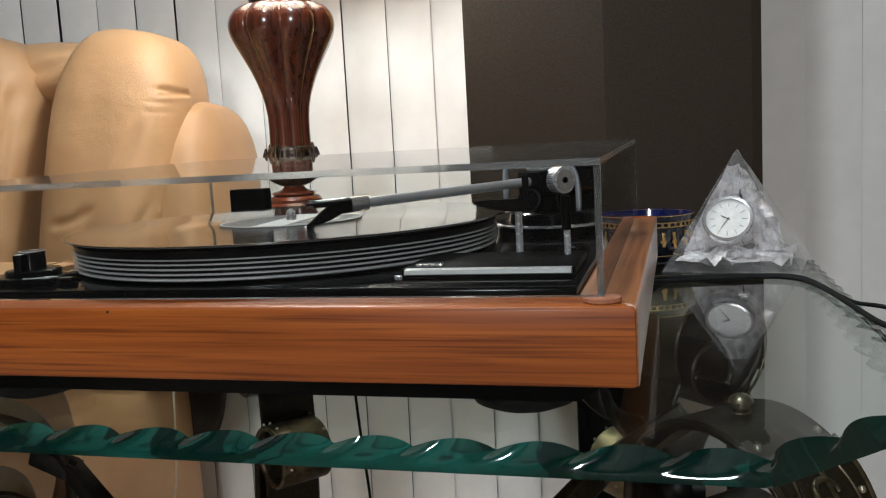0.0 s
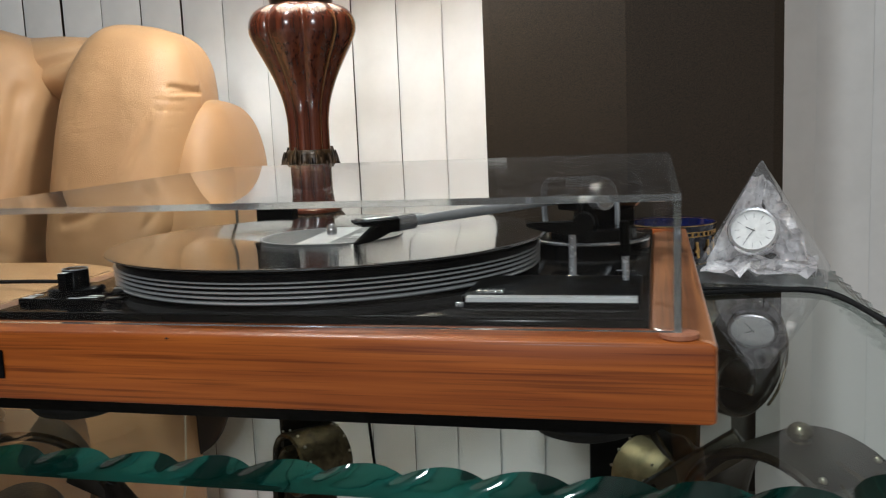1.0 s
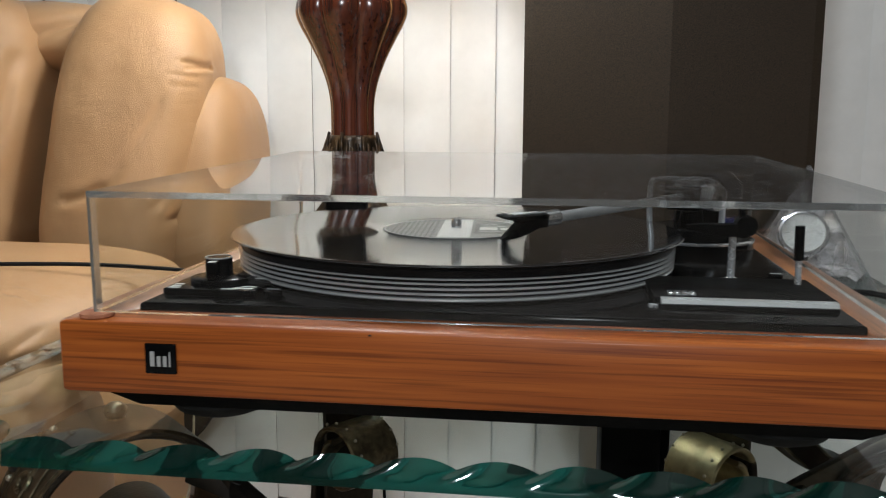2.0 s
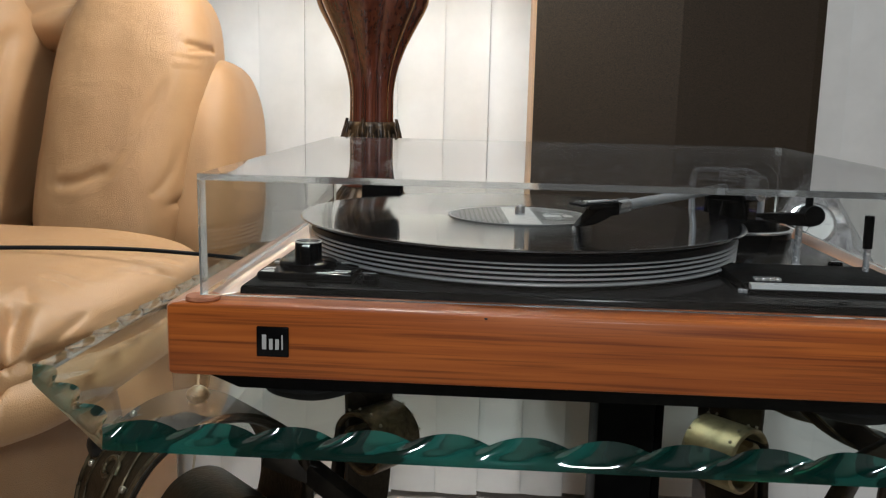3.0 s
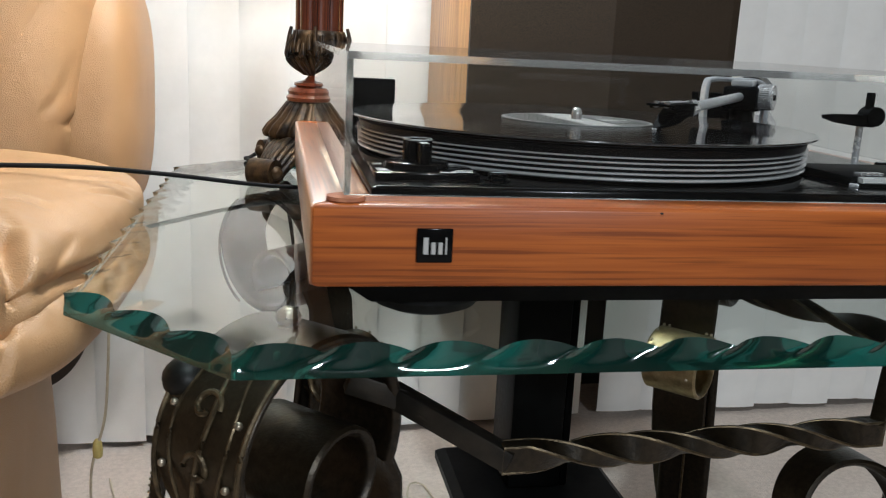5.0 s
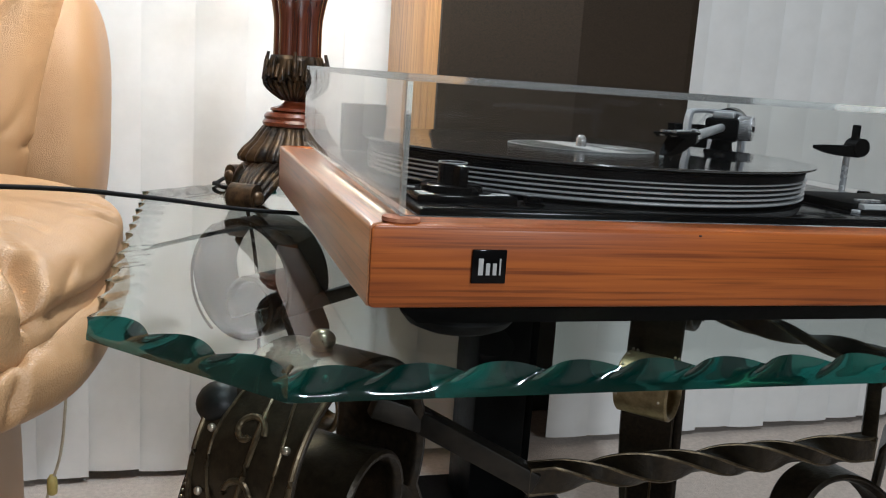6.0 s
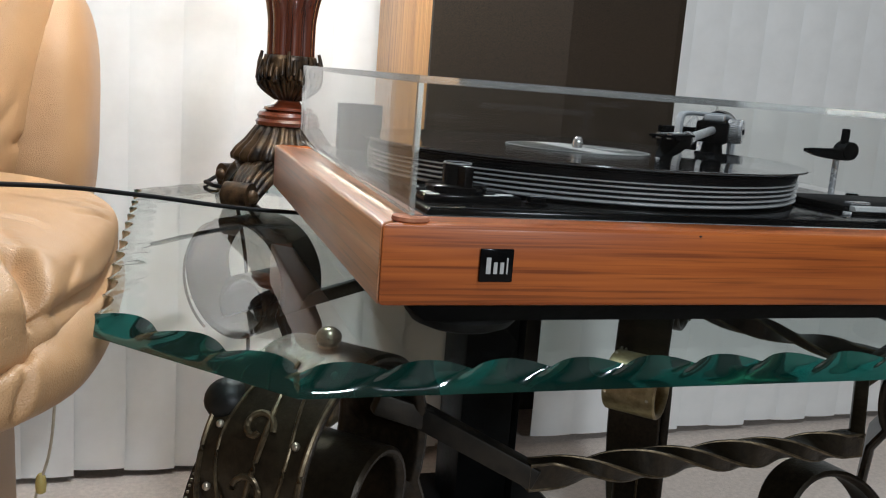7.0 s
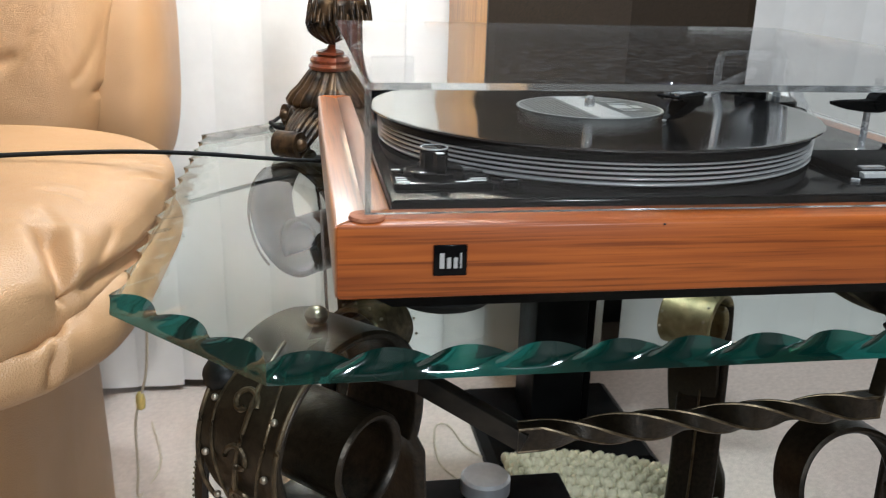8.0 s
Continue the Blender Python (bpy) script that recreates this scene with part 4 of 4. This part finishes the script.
for k in range(8):
    acanthus(tl, 0.0130, 0.668, 0.042 if k % 2 else 0.047, 0.0120, 0.0054, 45 * k - 100, 0.0030, 0.0108)
part("neck", lathe([(0.0215, 0.6555), (0.0250, 0.657), (0.0240, 0.6595), (0.0150, 0.6620), (0.0112, 0.6655), (0.0108, 0.670), (0.0120, 0.676)], 48), M_LAMPRED, tl, "red turned neck")
part("ring", lathe([(0.026, 0.640), (0.0315, 0.6415), (0.0325, 0.645), (0.030, 0.648), (0.031, 0.651), (0.0285, 0.6545), (0.020, 0.656)], 48), M_LAMPRED, tl)
part("skirt", lathe([(0.046, 0.604), (0.0555, 0.606), (0.0565, 0.611), (0.052, 0.618), (0.0435, 0.626), (0.0375, 0.634), (0.0325, 0.6405), (0.02, 0.642)], 128, 24, 0.10), M_BRONZE, tl, "gadrooned dark bronze skirt", 180)
part("base_drum", lathe([(0.030, 0.585), (0.044, 0.588), (0.049, 0.596), (0.051, 0.602), (0.047, 0.606)], 48), M_BRONZE, tl)
for k in range(3):
    turn = -121.5 + 120 * k
    flutes = []
    for g in (0, -3, -2, -1, 1, 2, 3):
        pts = []
        for j in range(11):
            s = j / 10
            r = 0.040 + 0.060 * s
            z = 0.606 - 0.004 * s - 0.026 * s ** 2.2 - 0.0016 * abs(g) * s
            pts.append(Vector((r, g * (0.0062 - 0.0030 * s * s), z - 0.0013 * abs(g))))
        flutes.append(moved(tube(pts, 0.0056, 7, lambda q: 1.05 - 0.45 * q), pose(0, 0, 0, 0, 0, turn)))
    foot = part("claw_foot", flutes[0], M_BRONZE, tl, "carved shell foot", 60)
    for f in flutes[1:]:
        part("flute", f, M_BRONZE, foot, "", 60)
    part("volute", moved(rod((0.101, -0.0125, 0.5795), (0.101, 0.0125, 0.5795), 0.0125, 24), pose(0, 0, 0, 0, 0, turn)), M_BRONZE, foot)
    part("eye", moved(join(ball((0.101, -0.0125, 0.5795), 0.0068), ball((0.101, 0.0125, 0.5795), 0.0068)), pose(0, 0, 0, 0, 0, turn)), M_BRONZE, foot)
shade = [[(r * math.cos(a), r * math.sin(a), z) for a in (2 * math.pi * i / 48 for i in range(48))] for r, z in ((0.170, 1.055), (0.105, 1.31), (0.1035, 1.31), (0.1685, 1.055))]
part("shade", grid_mesh(shade, closed_u=True, closed_v=True), M_SHADE, tl, "cream fabric shade", 40)
for k in range(3):
    a = radians(120 * k)
    part("spoke", rod((0, 0, 1.095), (0.152 * math.cos(a), 0.152 * math.sin(a), 1.095), 0.0015, 6), M_BRONZE, tl)

# ---- loudspeaker and stand ----
sp = thing("loudspeaker", "tall loudspeaker with oak sides and a brown-black cloth grille", "speaker")
part("cabinet", box(-0.008, 0.323, 0.660, 0.951, 0.43, 1.45, 0.003), M_OAK, sp, "oak veneered cabinet")
g = grid_mesh([[(-0.0095, 0.6595, z), (-0.0095, 0.651, z), (0.0, 0.648, z), (0.156, 0.624, z), (0.314, 0.645, z), (0.3245, 0.648, z), (0.3245, 0.6595, z)] for z in (0.43, 1.45)], closed_u=True, caps=True)
part("grille", g, M_CLOTH, sp, "brown-black woven cloth grille with a shallow ridge", 1)
stand = thing("speaker_stand", "black pedestal stand on the carpet under the loudspeaker", "stand")
part("pillar", box(0.098, 0.178, 0.74, 0.84, FLOOR + 0.022, 0.428, 0.006), M_STAND, stand)
part("cable_cover", box(0.1783, 0.190, 0.745, 0.79, FLOOR + 0.022, 0.428, 0.003), M_MATT, stand)
part("base_plate", grid_mesh([[(0.145 + x * q, 0.768 + y * q, z) for x, y in ((-0.125, -0.128), (0.125, -0.128), (0.125, 0.128), (-0.125, 0.128))] for q, z in ((1, FLOOR), (1, FLOOR + 0.012), (0.9, FLOOR + 0.022))], closed_u=True, caps=True), M_STAND, stand, "", 20)

# ---- sofa ----
sofa = thing("recliner_sofa", "tan leather recliner sofa with puffed cushions and creases", "sofa")


def cushion(name, c, h, e=(0.55, 0.55), folds=(), seed=0, lumps=0.012, tilt=(0, 0, 0), nu=96, nv=64, label="", flat=False):
    """A stuffed leather form: a superellipsoid with soft lumps and drawn-in creases.
    folds: (corners of the crease, half width, depth); flat creases are drawn on the side that faces the room (-y)."""
    off = Vector((seed * 7.3, seed * 3.1, seed * 5.7))
    R = pose(0, 0, 0, *tilt)
    turn = R.to_3x3()

    def pw(v, p):
        return math.copysign(abs(v) ** p, v)

    spots, norms = [], []
    for j in range(nv + 1):
        b = max(-math.pi / 2 + 0.012, min(math.pi / 2 - 0.012, -math.pi / 2 + math.pi * j / nv))
        for i in range(nu):
            a = 2 * math.pi * i / nu
            q = Vector((h[0] * pw(math.cos(b), e[1]) * pw(math.cos(a), e[0]), h[1] * pw(math.cos(b), e[1]) * pw(math.sin(a), e[0]), h[2] * pw(math.sin(b), e[1])))
            n = turn @ Vector((q.x / h[0] ** 2, q.y / h[1] ** 2, q.z / h[2] ** 2)).normalized()
            p = R @ q + Vector(c)
            wob = noise.noise(p * 16 + off)
            p += n * (lumps * noise.noise(p * 7 + off) + 0.2 * lumps * noise.noise(p * 26 + off))
            spots.append((*p, wob)), norms.append(n[:])
    P, N = np.array(spots), np.array(norms)
    W, Q = P[:, 3], P[:, :3].copy()
    push = np.zeros(len(Q))
    for line, half, deep in folds:
        line = np.array(curve_points(line, 24))
        best, where = np.full(len(Q), 9.0), np.zeros(len(Q))
        for k, (a, b) in enumerate(zip(line, line[1:])):
            d, v = b - a, Q - a
            if flat:
                d, v = d * (1, 0, 1), v * (1, 0, 1)
            s = np.clip((v @ d) / max(1e-9, d @ d), 0, 1)
            dist = np.linalg.norm(v - s[:, None] * d, axis=1)
            near = dist < best
            best[near], where[near] = dist[near], ((k + s) / 24)[near]
        if flat:
            best[Q[:, 1] > c[1]] = 9.0
        best = np.abs(best + 0.25 * half * W)
        fade = np.clip(6 * where, 0.15, 1) * np.clip(6 * (1 - where), 0.15, 1)
        push += fade * deep * (0.18 * np.exp(-((best - 2.3 * half) / (1.4 * half)) ** 2) - np.exp(-(best / half) ** 2))
    Q += N * push[:, None]
    rows = [[tuple(p) for p in Q[j * nu:(j + 1) * nu]] for j in range(nv + 1)]
    return part(name, grid_mesh(rows, closed_u=True, caps=True), M_HIDE, sofa, label, 180)


BACK = []
# backrest, seen over the turntable: a tall pad, a rounded wing beside it, the next seat's pad with its flap
BACK += [cushion("back_cushion", (-0.590, 0.800, 0.676), (0.108, 0.095, 0.227), (0.66, 0.60), [
    ([(-0.468, 0.72, 0.86), (-0.462, 0.72, 0.80), (-0.467, 0.72, 0.74), (-0.470, 0.72, 0.66)], 0.0026, 0.0046),
    ([(-0.490, 0.72, 0.806), (-0.466, 0.72, 0.800), (-0.448, 0.72, 0.806)], 0.0040, 0.0040), ([(-0.486, 0.72, 0.795), (-0.465, 0.72, 0.797)], 0.0023, 0.0030),
    ([(-0.505, 0.72, 0.788), (-0.470, 0.72, 0.784)], 0.0025, 0.0007), ([(-0.502, 0.72, 0.772), (-0.470, 0.72, 0.770)], 0.0025, 0.0006), ([(-0.498, 0.72, 0.745), (-0.468, 0.72, 0.750)], 0.0025, 0.0006),
    ([(-0.496, 0.72, 0.72), (-0.472, 0.72, 0.727)], 0.0025, 0.0006), ([(-0.452, 0.72, 0.742), (-0.467, 0.72, 0.700), (-0.478, 0.72, 0.67)], 0.0062, 0.0050),
    ([(-0.460, 0.72, 0.780), (-0.444, 0.72, 0.770)], 0.0029, 0.0042), ([(-0.495, 0.72, 0.665), (-0.510, 0.72, 0.625), (-0.53, 0.72, 0.60)], 0.0055, 0.0022), ([(-0.50, 0.72, 0.77), (-0.545, 0.72, 0.69), (-0.61, 0.72, 0.60)], 0.0075, 0.0028),
    ([(-0.66, 0.72, 0.615), (-0.62, 0.72, 0.622), (-0.58, 0.72, 0.640)], 0.0062, 0.0050), ([(-0.480, 0.72, 0.61), (-0.510, 0.72, 0.585)], 0.0050, 0.0040)], 1, 0.005, (-6, 10, 0), 360, 240, label="tall puffed back cushion", flat=True)]
BACK += [cushion("back_wing", (-0.487, 0.858, 0.625), (0.061, 0.112, 0.163), (0.68, 0.66), (), 2, 0.003, (-4, 0, 0), 160, 120, label="rounded outer wing")]
BACK += [cushion("back_cushion", (-0.905, 0.785, 0.68), (0.172, 0.100, 0.245), (0.5, 0.46), [([(-0.72, 0.69, 0.83), (-0.735, 0.69, 0.76), (-0.75, 0.69, 0.68)], 0.008, 0.008), ([(-0.80, 0.69, 0.60), (-0.75, 0.69, 0.605), (-0.71, 0.69, 0.59)], 0.006, 0.010), ([(-0.80, 0.69, 0.575), (-0.74, 0.69, 0.58), (-0.71, 0.69, 0.60)], 0.005, 0.008)], 3, 0.008, (-6, 12, 0), 160, 110, flat=True)]
BACK += [cushion("head_roll", (-0.855, 0.865, 0.845), (0.285, 0.10, 0.055), (0.6, 0.8), [([(-0.76, 0.78, 0.82), (-0.70, 0.78, 0.85), (-0.64, 0.78, 0.87)], 0.007, 0.008)], 4, 0.007, label="padded head roll", flat=True)]
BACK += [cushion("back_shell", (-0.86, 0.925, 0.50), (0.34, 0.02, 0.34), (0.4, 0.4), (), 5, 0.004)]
# Dark colour paints the deep shade between the back cushions.
BACK[-1].data.materials[0] = M_KNOT_GAPSHADE
tagged(BACK[-1], "back sheet, coloured dark for the shade between the cushions")
for ob in BACK:
    ob.matrix_basis = Matrix.Translation((0.0139, -0.0228, 0.0423)) @ Matrix.Scale(0.94, 4)
# arm, beside the glass: a drawn-in fold, with the seam between pad and roll running from it
FOLD = [(-0.392, 0.175, 0.586), (-0.384, 0.158, 0.583), (-0.376, 0.138, 0.577), (-0.369, 0.122, 0.564), (-0.368, 0.120, 0.555), (-0.370, 0.115, 0.546)]
SEAM = [(-0.368, 0.120, 0.555), (-0.360, 0.145, 0.553), (-0.355, 0.173, 0.551), (-0.350, 0.22, 0.544), (-0.346, 0.274, 0.540), (-0.342, 0.326, 0.541), (-0.341, 0.365, 0.550)]
LOW = [(-0.370, 0.115, 0.546), (-0.373, 0.109, 0.536), (-0.371, 0.095, 0.525), (-0.371, 0.091, 0.514), (-0.372, 0.09, 0.49)]
FLAP = [(-0.370, 0.115, 0.546), (-0.378, 0.098, 0.539), (-0.392, 0.088, 0.535), (-0.42, 0.078, 0.533)]
CREASES = [(FOLD, 0.0075, 0.015)]
WRINKLES = [([(-0.410, 0.235, 0.592), (-0.388, 0.236, 0.588), (-0.374, 0.226, 0.583)], 0.0035, 0.0024), ([(-0.420, 0.255, 0.592), (-0.395, 0.262, 0.59), (-0.376, 0.254, 0.583)], 0.0030, 0.0018), ([(-0.372, 0.300, 0.586), (-0.356, 0.335, 0.578), (-0.345, 0.362, 0.566)], 0.0030, 0.0030),
            ([(-0.385, 0.335, 0.590), (-0.365, 0.365, 0.584), (-0.350, 0.39, 0.572)], 0.0030, 0.0024), ([(-0.360, 0.150, 0.556), (-0.356, 0.180, 0.566), (-0.355, 0.21, 0.572)], 0.0045, 0.0022), ([(-0.40, 0.20, 0.591), (-0.39, 0.185, 0.587), (-0.38, 0.175, 0.582)], 0.004, 0.002)]
cushion("arm_pad", (-0.592, 0.292, 0.550), (0.247, 0.262, 0.048), (0.55, 0.62), CREASES + WRINKLES + [(SEAM, 0.0042, 0.0070)], 6, 0.0025, (0, 0, -4), 520, 200, label="puffed arm pad with creased front")
cushion("arm_roll", (-0.585, 0.290, 0.520), (0.250, 0.250, 0.051), (0.55, 0.85), CREASES + [(LOW, 0.0036, 0.006), (FLAP, 0.0040, 0.008), (SEAM, 0.0044, 0.006)], 7, 0.003, (0, 0, 0), 520, 150, label="lower arm roll")
cushion("arm_panel", (-0.628, 0.275, 0.27), (0.208, 0.205, 0.22), (0.4, 0.3), [([(-0.44, 0.09, 0.45), (-0.43, 0.09, 0.30), (-0.44, 0.09, 0.12)], 0.0035, 0.006), ([(-0.42, 0.22, 0.46), (-0.42, 0.21, 0.30), (-0.42, 0.22, 0.10)], 0.010, 0.006)], 8, 0.005, label="upholstered arm side with a piped seam")
cushion("seat", (-0.98, 0.42, 0.40), (0.24, 0.40, 0.12), (0.5, 0.5), (), 9, 0.012)
cushion("lower_body", (-0.84, 0.60, 0.22), (0.31, 0.30, 0.16), (0.25, 0.25), (), 10, 0.004)
part("foot_block", box(-1.15, -0.60, 0.15, 0.82, FLOOR, 0.10, 0.01), M_SKIRT, sofa)

# ---- resin pyramid with a clock ----
py = thing("pyramid_clock", "clear resin pyramid desk clock with a silver bezel", "clock", (0.291, 0.545, GT), -11)
B, HH = 0.0645, 0.118
bm = bmesh.new()
vs = [bm.verts.new(p) for p in ((-B, -B, 0), (B, -B, 0), (B, B, 0), (-B, B, 0), (0, 0, HH))]
for f in ((3, 2, 1, 0), (0, 1, 4), (1, 2, 4), (2, 3, 4), (3, 0, 4)):
    bm.faces.new([vs[k] for k in f])
bmesh.ops.bevel(bm, geom=bm.edges[:], offset=0.0012, segments=2, profile=0.5, affect="EDGES")
part("pyramid", bm, M_CRYSTAL, py, "clear cast resin pyramid")
# Added crumpled sheet that stands in for reflections from the resin's base.
glint_rows = [[(-B * 0.82 + 2 * B * 0.82 * i / 14, -B * 0.82 + 2 * B * 0.82 * j / 14, 0.010 + 0.011 * noise.noise(Vector((i * 0.9, j * 0.9, 3)))) for i in range(15)] for j in range(15)]
part("glint_floor", grid_mesh(glint_rows), M_GLINT, py, "added crumpled silvery sheet for reflections at the resin's base", 1)
for side in (-1, 1):          # sheets added behind the two far faces to imitate inner reflections
    sheet = []
    for j in range(13):
        h = 0.012 + (HH - 0.030) * j / 12
        w = (B - 0.004) * (1 - h / HH)
        row = [Vector((w * (1 - i / 12) * side, w * (i / 12) - 0.004, h)) for i in range(13)]
        sheet.append([p + Vector((0.004, 0.010, 0.006)) * noise.noise(p * 75 + Vector((0, 0, 4 * side))) for p in row])
    part("glint_back", grid_mesh(sheet), M_GLINT, py, "added crumpled silvery sheet for the resin's inner reflections", 1)
slope = math.degrees(math.atan2(B, HH))
cm = pose(-0.004, -B * (1 - 0.049 / HH), 0.049, 90 - slope)      # z runs out of the sloping face
bez = part("bezel", moved(lathe([(0.0215, -0.004), (0.0240, -0.003), (0.0245, 0.002), (0.0232, 0.0045), (0.0208, 0.0048), (0.0203, 0.003), (0.0203, 0.001)], 56), cm), M_CHROME, py, "polished silver bezel")
dial = part("dial", moved(lathe([(0.0205, 0.0005), (0.0205, 0.0022), (0.001, 0.0023)], 48), cm), M_WHITE, py, "white clock face")
for k in range(12):
    a = radians(30 * k)
    part("hour_mark", moved(box(-0.00022, 0.00022, 0.0130, 0.0178, 0.0022, 0.0025), cm @ pose(0, 0, 0, 0, 0, -30 * k)), M_PAPER, dial)
for deg, ln, w in ((295, 0.0078, 0.0003), (212, 0.0115, 0.00024)):
    part("pointer", moved(box(-w, w, -0.002, ln, 0.0026, 0.0029), cm @ pose(0, 0, 0, 0, 0, -deg)), M_MATT, dial)

# ---- painted bowl ----
bowl = thing("painted_bowl", "cobalt blue bowl with gilt figures, standing on the glass table", "bowl", (0.203, 0.572, GT))
part("body", lathe([(0.024, 0.0), (0.030, 0.001), (0.0365, 0.008), (0.0415, 0.022), (0.0435, 0.038), (0.0455, 0.0505), (0.0460, 0.0525), (0.0445, 0.053), (0.0420, 0.040), (0.0395, 0.020), (0.030, 0.006), (0.002, 0.005)], 64), M_NAVY, bowl, "blue-black glazed wall")
part("lining", hoop([(0.0444, 0.0532), (0.0417, 0.040), (0.0392, 0.020), (0.030, 0.0064), (0.0304, 0.0060), (0.0396, 0.020), (0.0421, 0.040), (0.0449, 0.0530)], 64), M_BLUE, bowl, "bright cobalt lining")
for z, r in ((0.0520, 0.0462), (0.0450, 0.0452), (0.0405, 0.0446), (0.0100, 0.0378)):
    part("gilt_band", hoop([(r - 0.002, z - 0.0006), (r, z - 0.0005), (r + 0.0002, z), (r, z + 0.0005), (r - 0.002, z + 0.0006)], 64), M_GOLD, bowl)
for k in range(40):
    part("gilt_key", moved(box(-0.0011, 0.0011, -0.0456, -0.0446, 0.0412, 0.0444), pose(0, 0, 0, 0, 0, 9 * k)), M_GOLD, bowl)
rnd = random.Random(7)
for k in range(18):
    part("gilt_motif", moved(join(box(-0.0018, 0.0018, -0.0445, -0.0425, 0.018 + rnd.uniform(0, 0.004), 0.034 + rnd.uniform(0, 0.003), 0.0008), box(-0.0035, 0.003, -0.0443, -0.0428, 0.024, 0.027 + rnd.uniform(0, 0.003), 0.0006)), pose(0, 0, 0, 0, rnd.uniform(-8, 8), 20 * k)), M_GOLD, bowl)

# ---- cords ----
solo("power_cord", join(tube(curve_points([(0.19, 0.436, GT + 0.0025), (0.214, 0.428, GT + 0.0025), (0.270, 0.441, GT + 0.0025), (0.322, 0.443, GT + 0.0025), (0.345, 0.395, GT + 0.0025), (0.360, 0.255, GT + 0.003), (0.380, 0.17, GT - 0.004), (0.396, 0.13, 0.45), (0.400, 0.14, FLOOR + 0.006)], 90), 0.0021, 8),
                        tube(curve_points([(0.19, 0.446, GT + 0.0025), (0.24, 0.452, GT + 0.0025), (0.300, 0.456, GT + 0.0025), (0.338, 0.440, GT + 0.0025), (0.356, 0.330, GT + 0.003), (0.384, 0.22, GT - 0.003), (0.404, 0.18, 0.42), (0.410, 0.19, FLOOR + 0.006)], 90), 0.0016, 8)), M_CORD,
     "twin black power cord across the glass and over its edge", "cord", 60)
solo("signal_cord", tube(curve_points([(-0.12, 0.395, GT + 0.0024), (-0.19, 0.397, GT + 0.006), (-0.25, 0.398, 0.576), (-0.33, 0.365, 0.589), (-0.41, 0.315, 0.600), (-0.60, 0.262, 0.602), (-0.78, 0.25, 0.598)], 90), 0.0019, 8), M_CORD,
     "black cord from the turntable over the sofa arm", "cord", 60)
solo("lamp_cord", tube(curve_points([(-0.20, 0.60, GT + 0.002), (-0.25, 0.585, GT + 0.003), (-0.262, 0.606, GT + 0.004), (-0.263, 0.635, GT + 0.002), (-0.235, 0.685, GT - 0.004), (-0.21, 0.71, 0.45), (-0.20, 0.73, 0.25), (-0.19, 0.76, FLOOR + 0.004), (-0.15, 0.85, FLOOR + 0.004)], 80), 0.0022, 8), M_CORD,
     "black lamp cord looping off the back of the table", "cord", 60)

# ---- under the table ----
solo("black_box", box(-0.13, 0.06, 0.33, 0.47, FLOOR, 0.185, 0.004), M_STAND, "low black box on the carpet under the table", "box")
solo("grey_puck", moved(lathe([(0.026, 0.185), (0.028, 0.187), (0.028, 0.203), (0.025, 0.206), (0.012, 0.2065)], 40), Matrix.Translation((-0.035, 0.44, 0))), M_GREY, "round grey puck on the black box", "device")
throw = thing("knitted_throw", "folded cream cable-knit throw on the carpet", "blanket")
for j in range(10):
    line = []
    for k in range(205):
        q = k / 204
        line.append(Vector((0.028 + 0.262 * q, 0.612 - 0.05 * q - 0.0175 * j + 0.0016 * math.sin(34 * math.pi * q), FLOOR + 0.047 + 0.017 * math.sin(3.1 * q + 0.5) - 0.0006 * j * j + 0.003 * noise.noise(Vector((q * 17, j, 2))))))
    part("strand", tube(line, 0.0092, 10, lambda q: 0.62 + 0.42 * abs(math.sin(34 * math.pi * q)) ** 0.6), M_KNIT, throw, "", 180)
part("fold", box(0.03, 0.285, 0.425, 0.59, FLOOR, FLOOR + 0.040, 0.012), M_KNIT, throw)
pale = thing("pale_cord", "thin cream cord with a small yellow plug beside the sofa", "cord")
part("wire", tube(curve_points([(-0.4120, 0.60, 0.40), (-0.4160, 0.60, 0.33), (-0.4220, 0.60, 0.27), (-0.4380, 0.60, 0.21), (-0.445, 0.62, 0.13), (-0.455, 0.66, FLOOR + 0.003), (-0.44, 0.74, FLOOR + 0.003), (-0.47, 0.86, FLOOR + 0.003)], 70), 0.0016, 7), M_PALECORD, pale)
part("plug", moved(lathe([(0.003, -0.011), (0.0052, -0.009), (0.0058, 0.0), (0.0050, 0.008), (0.0026, 0.012)], 16), Matrix.Translation((-0.4305, 0.60, 0.235))), M_PLUG, pale, "small yellow plug")
solo("loose_wire", tube(curve_points([(-0.02, 0.64, FLOOR + 0.003), (-0.045, 0.70, FLOOR + 0.003), (-0.04, 0.78, FLOOR + 0.012), (-0.015, 0.80, FLOOR + 0.004), (0.0, 0.74, FLOOR + 0.003), (0.03, 0.69, FLOOR + 0.003)], 60), 0.0014, 7), M_PALECORD,
     "thin pale wire looped on the carpet beside the stand", "wire", 60)
